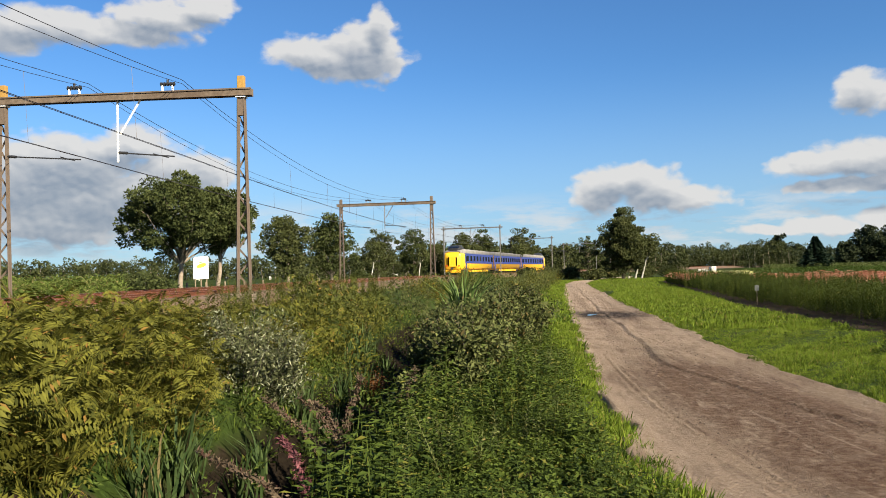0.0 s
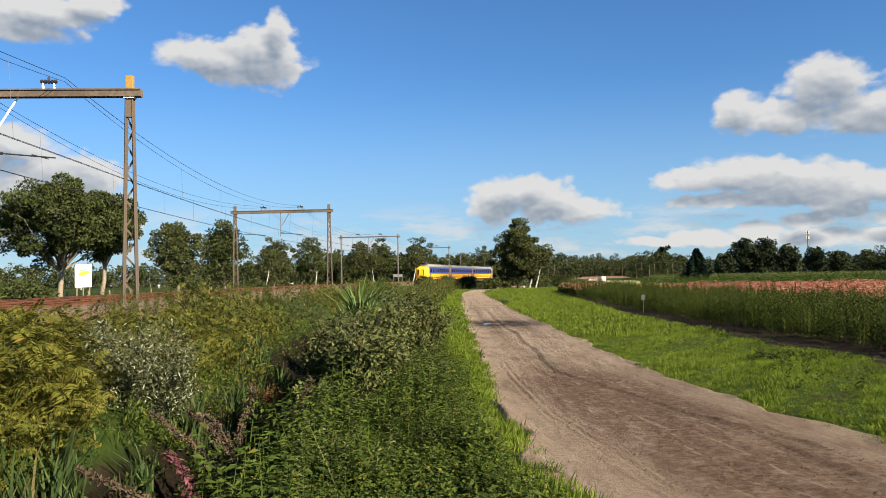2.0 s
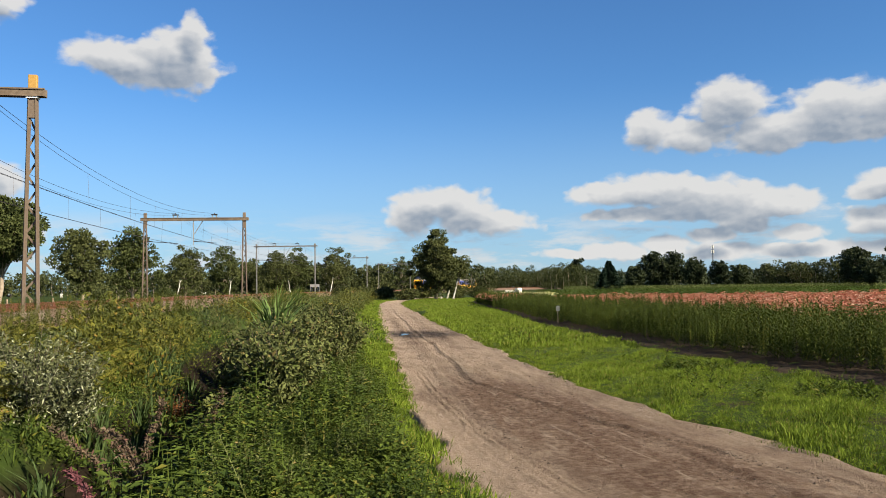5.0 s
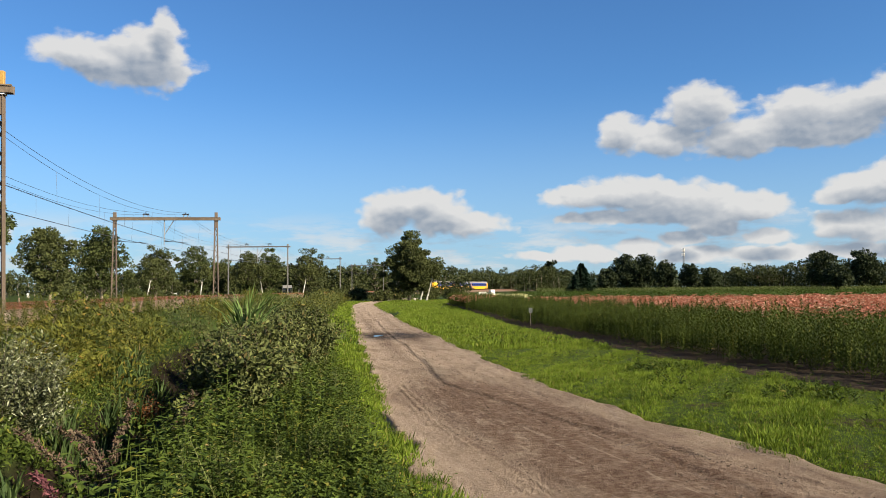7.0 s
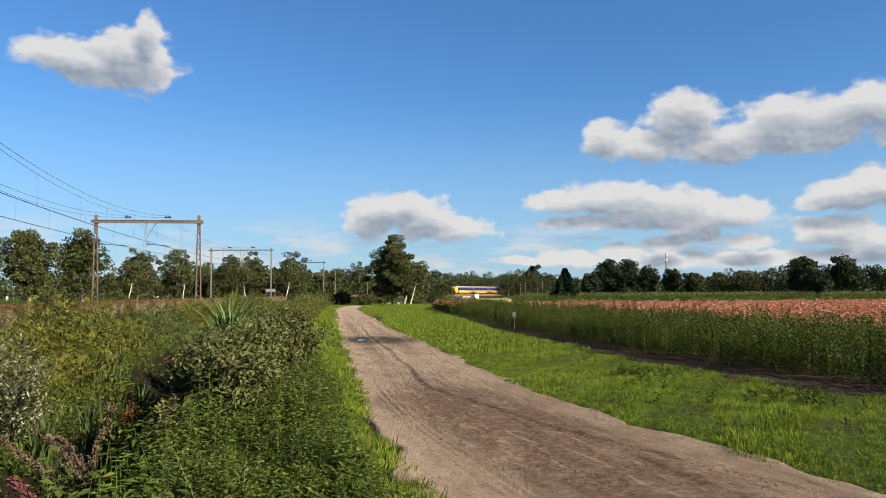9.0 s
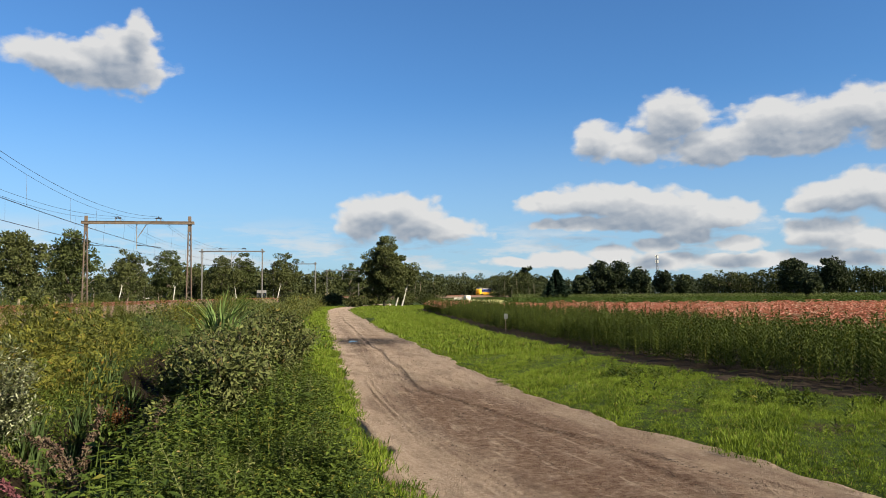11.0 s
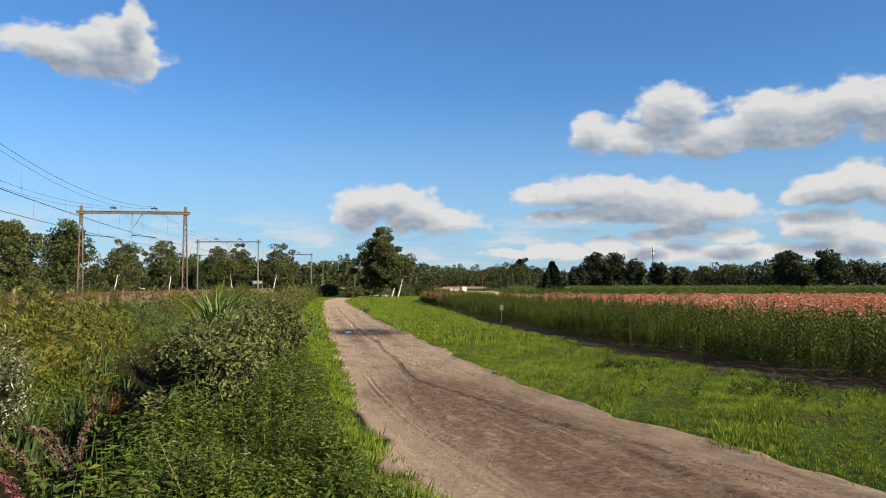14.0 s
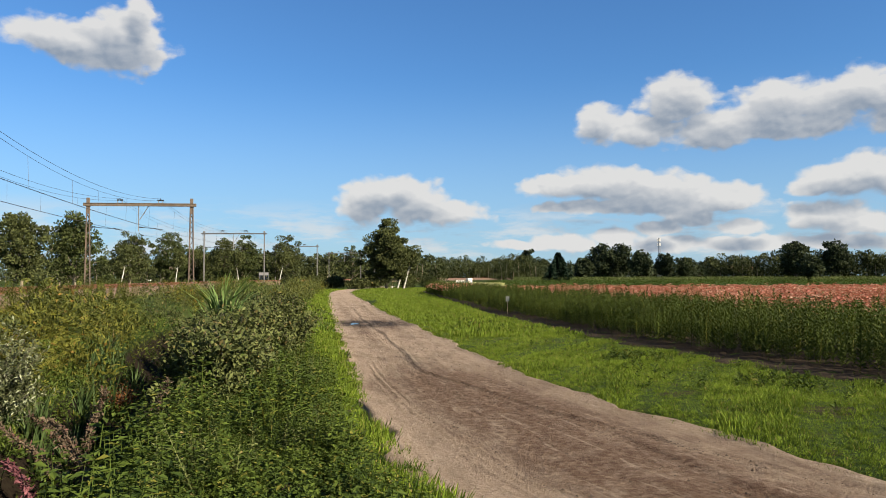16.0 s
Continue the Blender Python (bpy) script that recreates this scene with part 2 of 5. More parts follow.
CAP_YELLOW = surface("ochre_cap", (0.255, 0.146, 0.030), (0.315, 0.188, 0.049), 0.7, grain=9.0, col3=(0.218, 0.127, 0.036))
GALVANISED = surface("grey_steel", (0.133, 0.127, 0.121), (0.188, 0.182, 0.173), 0.6, 0.4, grain=9.0)
WHITE_PAINT = surface("white_tube", (0.74, 0.74, 0.72), (0.82, 0.82, 0.80), 0.5, grain=5.0)
DARK_METAL = plain("dark_metal", (0.03, 0.03, 0.032), 0.55, 0.4)
WIRE = plain("wire", (0.035, 0.03, 0.03), 0.5, 0.6)
TRAIN_YELLOW = plain("train_yellow", (0.80, 0.42, 0.015), 0.35)
TRAIN_BLUE = plain("train_blue", (0.025, 0.04, 0.19), 0.3)
TRAIN_ROOF = surface("train_roof", (0.182, 0.173, 0.158), (0.243, 0.231, 0.212), 0.7, grain=4.0, col3=(0.140, 0.127, 0.115))
TRAIN_GLASS = plain("train_glass", (0.008, 0.01, 0.016), 0.08, 0.0, 0.7)
TRAIN_UNDER = plain("train_underframe", (0.03, 0.027, 0.025), 0.8)
LAMP_RED = plain("lamp_lens", (0.5, 0.03, 0.02), 0.2)
BARK = surface("bark", (0.052, 0.039, 0.030), (0.103, 0.085, 0.067), 0.9, grain=7.0, bump=0.6)
BARK_PALE = surface("pale_bark", (0.146, 0.115, 0.085), (0.218, 0.182, 0.140), 0.85, grain=5.0, bump=0.3)
BIRCH_BARK = surface("birch_bark", (0.376, 0.352, 0.303), (0.437, 0.419, 0.376), 0.7, grain=3.0, stain=2.0, col3=(0.097, 0.085, 0.073))
OAK_LEAF = foliage("oak_leaf", (0.012, 0.020, 0.006), (0.080, 0.095, 0.030), glow=0.18, patch=0.5)
BIRCH_LEAF = foliage("birch_leaf", (0.016, 0.023, 0.007), (0.090, 0.100, 0.034), glow=0.16, patch=0.4)
WOOD_LEAF = foliage("woodland_leaf", (0.010, 0.016, 0.005), (0.068, 0.077, 0.026), glow=0.1, patch=0.12)
# woodland leaf shifted to blue: haze over far trees put into the colour
HAZED_LEAF = foliage("hazed_woodland_leaf", (0.010, 0.017, 0.008), (0.055, 0.068, 0.030), glow=0.1, patch=0.1)
FIR_LEAF = foliage("fir_needle", (0.004, 0.009, 0.005), (0.015, 0.030, 0.015), glow=0.05)
GRASS = foliage("grass_blade", (0.019, 0.039, 0.004), (0.199, 0.269, 0.029), (0.178, 0.155, 0.044), 0.05, glow=0.23, patch=1.2)
GRASS_DARK = foliage("rank_grass", (0.015, 0.028, 0.004), (0.075, 0.106, 0.018), (0.111, 0.101, 0.036), 0.08, glow=0.20)
NETTLE = foliage("nettle_leaf", (0.010, 0.022, 0.004), (0.081, 0.112, 0.018), (0.10, 0.10, 0.018), 0.06, glow=0.2, patch=0.9)
FERN = foliage("bracken_frond", (0.015, 0.020, 0.004), (0.145, 0.142, 0.022), (0.14, 0.085, 0.02), 0.03, glow=0.22, patch=1.1)
FERN_GREEN = foliage("green_frond", (0.017, 0.026, 0.005), (0.112, 0.120, 0.024), (0.12, 0.09, 0.02), 0.03, glow=0.22, patch=0.6)
MUGWORT = foliage("mugwort_leaf", (0.014, 0.021, 0.006), (0.115, 0.130, 0.042), (0.13, 0.105, 0.04), 0.05, glow=0.13, patch=1.0)
WILLOW = foliage("willow_leaf", (0.016, 0.022, 0.008), (0.113, 0.123, 0.057), (0.200, 0.215, 0.141), 0.14, glow=0.13, rough=0.5, patch=1.5)
REED = foliage("reed_blade", (0.014, 0.030, 0.008), (0.072, 0.104, 0.036), (0.12, 0.10, 0.045), 0.05, glow=0.22, patch=0.9)
MAIDEN = foliage("tall_grass_blade", (0.035, 0.07, 0.015), (0.17, 0.24, 0.08), glow=0.25, patch=0.9)
LILY_LEAF = foliage("lily_leaf", (0.010, 0.020, 0.004), (0.076, 0.099, 0.017), (0.10, 0.10, 0.02), 0.05, glow=0.2, patch=0.5)
LILY_PETAL = foliage("lily_petal", (0.27, 0.075, 0.055), (0.52, 0.22, 0.17), (0.55, 0.36, 0.30), 0.2, glow=0.2, patch=0.25)
PALE_PETAL = foliage("pale_petal", (0.662, 0.626, 0.322), (0.754, 0.736, 0.570), glow=0.3)
DEAD_HEAD = foliage("faded_flower", (0.029, 0.020, 0.014), (0.141, 0.105, 0.070), (0.089, 0.044, 0.037), 0.08, glow=0.10, patch=2.0)
PINK_HEAD = foliage("pink_flower", (0.055, 0.020, 0.025), (0.192, 0.074, 0.085), glow=0.13)
RUST_HEAD = foliage("rusty_dock", (0.056, 0.022, 0.008), (0.171, 0.075, 0.025), glow=0.13)
CROP = foliage("crop_leaf", (0.015, 0.031, 0.004), (0.070, 0.106, 0.018), glow=0.16, patch=0.05)
CROP_PALE = foliage("pale_crop_leaf", (0.038, 0.053, 0.014), (0.121, 0.141, 0.045), glow=0.16, patch=0.05)
MAIZE = foliage("maize_leaf", (0.035, 0.060, 0.011), (0.16, 0.20, 0.045), (0.20, 0.17, 0.07), 0.1, glow=0.25, patch=0.2)
CLOD = surface("dry_clod", (0.044, 0.031, 0.021), (0.096, 0.068, 0.047), 0.95, grain=30.0)
SIGN_WHITE = surface("sign_board", (0.76, 0.76, 0.72), (0.83, 0.83, 0.80), 0.5, grain=3.0)
SIGN_YELLOW, SIGN_GREEN = plain("sign_yellow", (0.78, 0.58, 0.04), 0.5), plain("sign_green", (0.12, 0.28, 0.06), 0.5)
SIGN_TEXT = plain("sign_text", (0.25, 0.27, 0.22), 0.6)
TIMBER = surface("timber", (0.148, 0.111, 0.074), (0.222, 0.178, 0.126), 0.85, grain=6.0, bump=0.3)
GREY_PLASTIC = plain("grey_board", (0.13, 0.14, 0.13), 0.6)
CRATE_WHITE = plain("crate_white", (0.55, 0.54, 0.50), 0.6)
RENDER_WHITE = surface("white_render", (0.70, 0.69, 0.65), (0.78, 0.77, 0.74), 0.9, grain=2.0)
ROOF_TILE = surface("roof_tile", (0.148, 0.059, 0.037), (0.222, 0.096, 0.059), 0.85, grain=3.0)
COW_BLACK, COW_WHITE = plain("cow_black", (0.02, 0.018, 0.016), 0.8), plain("cow_white", (0.68, 0.65, 0.60), 0.8)
WATER = plain("puddle_water", (0.02, 0.018, 0.015), 0.03, 0.0, 0.6)

# ---- building helpers ----
rng = np.random.default_rng(7)
RAIL_TOP = 1.15


def raw(name, verts, faces, material, smooth=False, parent=None, at=None):
    """One mesh object from an array of points and an array of equal-sided faces."""
    verts, faces = np.asarray(verts, np.float32), np.asarray(faces, np.int32)
    me = bpy.data.meshes.new(name)
    k = faces.shape[1]
    me.vertices.add(len(verts))
    me.vertices.foreach_set("co", verts.ravel())
    me.loops.add(faces.size)
    me.loops.foreach_set("vertex_index", faces.ravel())
    me.polygons.add(len(faces))
    me.polygons.foreach_set("loop_start", np.arange(0, faces.size, k, dtype=np.int32))
    me.polygons.foreach_set("use_smooth", np.full(len(faces), smooth))
    me.materials.append(material)
    me.update(calc_edges=True)
    ob = new(name, me)
    ob.parent = parent
    if at is not None:
        ob.matrix_basis = at
    return ob


def part(name, bm, material, parent, label="", smooth=False):
    """Links a bmesh as one mesh object under a thing or a part."""
    me = bpy.data.meshes.new(name)
    bm.to_mesh(me)
    bm.free()
    me.materials.append(material)
    if smooth:
        me.polygons.foreach_set("use_smooth", np.full(len(me.polygons), True))
    ob = new(name, me)
    ob.parent = parent
    return tagged(ob, label) if label else ob


def box(bm, x0, x1, y0, y1, z0, z1, m=None, bevel=0.0):
    r = bmesh.ops.create_cube(bm, size=1.0)["verts"]
    bmesh.ops.scale(bm, vec=(x1 - x0, y1 - y0, z1 - z0), verts=r)
    bmesh.ops.translate(bm, vec=((x0 + x1) / 2, (y0 + y1) / 2, (z0 + z1) / 2), verts=r)
    if bevel:
        edges = list({e for v in r for e in v.link_edges})
        r = bmesh.ops.bevel(bm, geom=edges, offset=bevel, segments=1, affect="EDGES")["verts"]
        r = [v for v in r if v.is_valid]
    if m is not None:
        bmesh.ops.transform(bm, matrix=m, verts=r)
    return bm


def bar(bm, a, b, w, d=None, sides=0, w2=None):
    """A straight member from a to b: square (w by d), or round with that many sides."""
    a, b = Vector(a), Vector(b)
    m = Matrix.Translation((a + b) / 2) @ (b - a).to_track_quat("Z", "Y").to_matrix().to_4x4()
    n = (b - a).length
    if sides:
        bmesh.ops.create_cone(bm, cap_ends=True, segments=sides, radius1=w, radius2=w if w2 is None else w2, depth=n, matrix=m)
    else:
        d = d or w
        box(bm, -w / 2, w / 2, -d / 2, d / 2, -n / 2, n / 2, m)
    return bm


def fresh():
    return bmesh.new()


def tube(points, radii, sides=7):
    """Points and quads of a bent, tapered tube."""
    p, r = np.asarray(points, float), np.asarray(radii, float)
    d = np.gradient(p, axis=0)
    d /= np.linalg.norm(d, axis=1)[:, None] + 1e-9
    ref = np.where(np.abs(d[:, 2:3]) > 0.9, [[1.0, 0, 0]], [[0, 0, 1.0]])
    u = np.cross(d, ref)
    u /= np.linalg.norm(u, axis=1)[:, None]
    w = np.cross(d, u)
    a = np.arange(sides) * 2 * np.pi / sides
    v = p[:, None] + r[:, None, None] * (np.cos(a)[None, :, None] * u[:, None] + np.sin(a)[None, :, None] * w[:, None])
    i, j = np.meshgrid(np.arange(len(p) - 1), np.arange(sides), indexing="ij")
    k = (j + 1) % sides
    f = np.stack([i * sides + j, i * sides + k, (i + 1) * sides + k, (i + 1) * sides + j], -1).reshape(-1, 4)
    return v.reshape(-1, 3), f


def join(pieces):
    vs, fs, n = [], [], 0
    for v, f in pieces:
        vs.append(v)
        fs.append(np.asarray(f) + n)
        n += len(v)
    return np.concatenate(vs), np.concatenate(fs)


def blades(base, way, side, length, width, fold=0.0):
    """One four-cornered leaf for each row: from its base along way, widest a little before the middle, the tip bent down by fold."""
    length, width = np.broadcast_to(length, len(base))[:, None], np.broadcast_to(width, len(base))[:, None]
    mid = base + way * length * 0.45
    tip = base + way * length + np.array([0, 0, -1.0]) * length * fold
    v = np.stack([base, mid + side * width / 2, tip, mid - side * width / 2], 1).reshape(-1, 3)
    return v, np.arange(len(v)).reshape(-1, 4)


def spread(template, pos, turn, size, lean=0.0, tall=None):
    """Many copies of a template (points, quads) in one mesh: turned about z, scaled, leaning a little."""
    tv, tf = template
    k = len(pos)
    c, s = np.cos(turn), np.sin(turn)
    size = np.broadcast_to(size, k)
    up = size if tall is None else np.broadcast_to(tall, k)
    x = tv[None, :, 0] * c[:, None] - tv[None, :, 1] * s[:, None]
    y = tv[None, :, 0] * s[:, None] + tv[None, :, 1] * c[:, None]
    z = np.broadcast_to(tv[None, :, 2], x.shape)
    lx, ly = rng.normal(0, lean, (2, k)) if lean else np.zeros((2, k))
    v = np.stack([x * size[:, None] + lx[:, None] * z * up[:, None], y * size[:, None] + ly[:, None] * z * up[:, None], z * up[:, None]], -1) + pos[:, None]
    f = tf[None] + (np.arange(k) * len(tv))[:, None, None]
    return v.reshape(-1, 3), f.reshape(-1, tf.shape[1])


def unit(v):
    return v / (np.linalg.norm(v, axis=-1, keepdims=True) + 1e-9)


def stuff(name, pieces, material, label, category, at_origin=True):
    v, f = join(pieces)
    return tagged(raw(name, v, f, material), label, category, kind="stuff")


# ---- plan of the place ----
def path_mid(y):
    return np.interp(y, [-60, 0, 6.8, 10, 13.5, 20, 29, 44, 65, 85, 100, 120, 145], [22, 4.3, 1.85, 1.0, 0.35, -0.6, -1.8, -3.8, -6.4, -8.7, -9.6, -8.6, -5.0])


def path_half(y):
    return np.interp(y, [-60, 6.8, 14, 30, 50, 90, 145], [1.9, 1.8, 1.42, 1.32, 1.25, 1.15, 1.1])


def ditch_mid(y):
    return np.interp(y, [-200, 5, 10, 18, 26, 44, 85, 120, 200, 400], [-3.5, -3.5, -4.2, -6.2, -8.0, -11.0, -16.0, -19.5, -20, -20])


def field_edge(y):
    return np.interp(y, [-60, 5, 13, 16, 20, 27.6, 36, 77, 95], [30, 10.6, 7.6, 6.8, 5.9, 4.9, 3.8, 0.8, 0.2])


S = np.arange(-160.0, 760.0, 1.0)
HEADING = np.where(S < 0, -0.1983, -0.1983 + 0.179 * (S / 100) - 0.0071 * (S / 100) ** 2)
LINE_X, LINE_Y = np.cumsum(np.sin(HEADING)), np.cumsum(np.cos(HEADING))
LINE_X, LINE_Y = LINE_X - LINE_X[160] - 20.77, LINE_Y - LINE_Y[160] + 27.95


def rail_at(s, u=0.0, z=0.0):
    """A point beside the railway's middle line: s along it, u to its right."""
    x, y, h = np.interp(s, S, LINE_X), np.interp(s, S, LINE_Y), np.interp(s, S, HEADING)
    return x + u * np.cos(h), y - u * np.sin(h), z, h


def rail_x(y):
    return np.interp(y, LINE_Y, LINE_X)


def smooth(t):
    t = np.clip(t, 0, 1)
    return t * t * (3 - 2 * t)


def wave(x, y, k, seed=0):
    """Cheap smooth unevenness, about -1 to 1."""
    r = np.random.default_rng(seed)
    z = 0
    for i in range(6):
        a, p, q = r.uniform(0, 6.28), r.uniform(0, 6.28), k * (0.6 + 0.5 * i)
        z = z + np.sin(q * (x * np.cos(a) + y * np.sin(a)) + p) / (1 + 0.5 * i)
    return z / 3


def ground_z(x, y):
    x, y = np.asarray(x, float), np.asarray(y, float)
    d, g = x - path_mid(y), x - ditch_mid(y)
    fade = smooth((260 - y) / 120)
    ditch = np.where(g > 0, smooth((1.9 - g) / 1.6), smooth((1.9 + g) / 1.6)) * -1.3 * fade
    bank = smooth((-g - 1.6) / 2.5) * 0.42 * smooth((x - rail_x(y) + 9) / 4) * fade
    lift = np.where(np.abs(d) > path_half(y), 0.05 * smooth((np.abs(d) - path_half(y)) / 0.5), -0.06)
    near = smooth((130 - np.hypot(x, y)) / 60)
    return ditch + bank + lift * near + 0.035 * wave(x, y, 1.1, 3) * near * (np.abs(d) > path_half(y))


def axis(*stretches):
    return np.unique(np.round(np.concatenate([np.arange(a, b, c) for a, b, c in stretches]), 3))


def grid(xs, ys):
    x, y = np.meshgrid(xs, ys, indexing="ij")
    nx, ny = x.shape
    i, j = np.meshgrid(np.arange(nx - 1), np.arange(ny - 1), indexing="ij")
    f = np.stack([i * ny + j, (i + 1) * ny + j, (i + 1) * ny + j + 1, i * ny + j + 1], -1).reshape(-1, 4)
    return x.ravel(), y.ravel(), f


# ---- ground, track, field soil, railway bed ----
def build_ground():
    xs = axis((-4000, -400, 300), (-400, -60, 20), (-60, -26, 2), (-26, 14, 0.25), (14, 60, 2), (60, 400, 20), (400, 4001, 300))
    ys = axis((-1500, -100, 150), (-100, -6, 6), (-6, 40, 0.35), (40, 130, 1.2), (130, 400, 15), (400, 4800, 300))
    x, y, f = grid(xs, ys)
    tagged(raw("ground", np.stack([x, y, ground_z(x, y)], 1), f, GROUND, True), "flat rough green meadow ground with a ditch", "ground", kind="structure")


def build_path():
    us = np.linspace(-1.12, 1.12, 130)
    ys = axis((2, 18, 0.10), (18, 32, 0.16), (-12, 2, 1.0), (32, 60, 0.4), (60, 140.1, 1.0))
    u, y, f = grid(us, ys)
    half = path_half(y) + 0.17 * wave(y * 0 + np.sign(u) * 9, y, 2.3, 11) + 0.08 * wave(np.sign(u) * 5, y, 7.0, 12)
    across = u * half
    x = path_mid(y) + across
    edge = smooth((np.abs(u) - 0.86) / 0.25)
    z = 0.015 + 0.05 * edge - 0.03 * smooth((np.abs(u) - 1.03) / 0.08) * 3
    z = z + 0.007 * wave(across, y * 0.12, 5.0, 21) * (1 - edge)
    for c, w, dep, slew in ((-0.85, 0.14, 0.016, 0), (0.6, 0.16, 0.016, 0), (1.05, 0.06, 0.012, 0), (-0.2, 0.15, 0.008, 0), (0.2, 0.05, 0.009, 0.02), (0.32, 0.05, 0.009, 0.02), (0.05, 0.07, 0.022, 0.2), (-0.5, 0.05, 0.008, 0.05), (0.9, 0.045, 0.009, -0.04)):
        line = c + slew * np.maximum(13.4 - y, -1.0) + 0.06 * np.sin(y * 0.33 + c * 5) + 0.04 * np.sin(y * 1.1 + c)
        z = z - dep * np.exp(-((across - line) / w) ** 2) + dep * 0.5 * np.exp(-((across - line - 1.6 * w) / (0.5 * w)) ** 2)
    # tyre lugs pressed into the left rut
    lug = (np.exp(-((across + 1.02 - 0.05 * np.sin(y * 0.4)) / 0.14) ** 2)) * (y < 16)
    z = z + lug * 0.014 * np.sin((across + 1.1) * 52)
    wet = 1.7 * np.exp(-(((y - 29.4) / 2.0) ** 2 + ((across + 0.1) / 1.3) ** 2)) + 0.6 * np.exp(-(((y - 16.5) / 1.6) ** 2 + ((across + 0.15) / 0.2) ** 2))
    earth = smooth((17.5 - y) / 6) * 1.6 * np.exp(-(((across - 0.12 - 0.02 * (12 - y)) / 1.02) ** 2)) + 0.5 * np.exp(-(((y - 28) / 5) ** 2 + ((across - 0.5) / 0.5) ** 2)) + 0.55 * np.exp(-(((y - 24) / 9) ** 2 + ((across + 0.45) / 0.22) ** 2)) + 0.5 * np.exp(-(((y - 40) / 14) ** 2 + ((np.abs(across) - 0.6) / 0.2) ** 2))
    ob = raw("sandy_track", np.stack([x, y, z], 1), f, SAND, True)
    a = ob.data.attributes.new("track", "FLOAT_VECTOR", "POINT")
    a.data.foreach_set("vector", np.stack([across, y, np.clip(wet, 0, 1)], 1).astype(np.float32).ravel())
    b = ob.data.attributes.new("earth", "FLOAT", "POINT")
    b.data.foreach_set("value", np.clip(earth, 0, 1).astype(np.float32))
    tagged(ob, "pale sandy farm track with ruts and dark damp patches", "track", kind="structure")
    t = np.linspace(0, 2 * np.pi, 29)[:-1]
    r = 0.15 * (1 + 0.25 * np.sin(3 * t + 1) + 0.15 * np.sin(5 * t))
    bm = fresh()
    bm.faces.new([bm.verts.new((-2.45 + a * 0.95 * math.cos(b), 29.0 + a * 3.2 * math.sin(b), 0.028)) for a, b in zip(r, t)])
    tagged(part("puddle", bm, WATER, None), "small still puddle in the rut of the track", "puddle", kind="structure")


def build_clods():
    n = 5200
    y = 5.0 + 17 * rng.uniform(0, 1, n) ** 1.3
    a = rng.normal(0.1, 0.62, n).clip(-1.25, 1.25)
    x = path_mid(y) + a * path_half(y) / 1.4
    m = 700
    y2 = rng.uniform(6.0, 14.2, m)
    ridge = rng.uniform(0, 1, m) < 0.6
    a2 = np.where(ridge, 0.05 + 0.2 * (13.4 - y2) + rng.normal(0, 0.06, m), -0.35 + 0.07 * (13.4 - y2) + rng.normal(0, 0.05, m))
    y, x = np.append(y, y2), np.append(x, path_mid(y2) + a2)
    v = np.array([(1, 0, 0), (0, 1, 0.1), (-1, 0.1, 0), (0, -1, 0), (0.1, 0, 0.8), (0, 0, -0.5)])
    f = np.array([(0, 1, 4, 4), (1, 2, 4, 4), (2, 3, 4, 4), (3, 0, 4, 4)])[:, :3]
    size = np.append(0.004 + 0.016 * rng.uniform(0, 1, n) ** 4, 0.004 + 0.014 * rng.uniform(0, 1, m) ** 2)
    n = n + m
    v, f = spread((v, f), np.column_stack([x, y, 0.004 + size * 0.2]), rng.uniform(0, 6.28, n), size, 0.2)
    tagged(raw("clods", v, f, CLOD), "small loose clods and pebbles on the sandy track", "pebbles", kind="stuff")


def build_soil():
    es, ys = axis((-1.3, 4.6, 0.1)), axis((-12, 45, 0.14), (45, 92, 0.5))
    e, y, f = grid(es, ys)
    x = field_edge(y) + e + 0.25 * wave(y * 0, y, 1.6, 31) * (e < 0.5)
    z = ground_z(x, y) + 0.02 + 0.03 * wave(x, y, 7.0, 32) + 0.03 * wave(x, y, 15.0, 33) - 0.12 * smooth((-0.9 - e) / 0.4) - 0.1 * smooth((e - 4.2) / 0.3)
    tagged(raw("field_soil", np.stack([x, y, z], 1), f, SOIL, True), "strip of bare dark crumbly field soil", "soil", kind="structure")


def sweep(profile, s_values, u_z_noise=0.0):
    pr = np.asarray(profile, float)
    s, k = np.asarray(s_values, float), len(pr)
    x, y, h = np.interp(s, S, LINE_X), np.interp(s, S, LINE_Y), np.interp(s, S, HEADING)
    u = pr[None, :, 0] + 0 * s[:, None]
    z = pr[None, :, 1] + 0 * s[:, None]
    if u_z_noise:
        z = z + rng.normal(0, u_z_noise, z.shape)
    v = np.stack([x[:, None] + u * np.cos(h)[:, None], y[:, None] - u * np.sin(h)[:, None], z], -1).reshape(-1, 3)
    i, j = np.meshgrid(np.arange(len(s) - 1), np.arange(k - 1), indexing="ij")
    f = np.stack([i * k + j, (i + 1) * k + j, (i + 1) * k + j + 1, i * k + j + 1], -1).reshape(-1, 4)
    return v, f


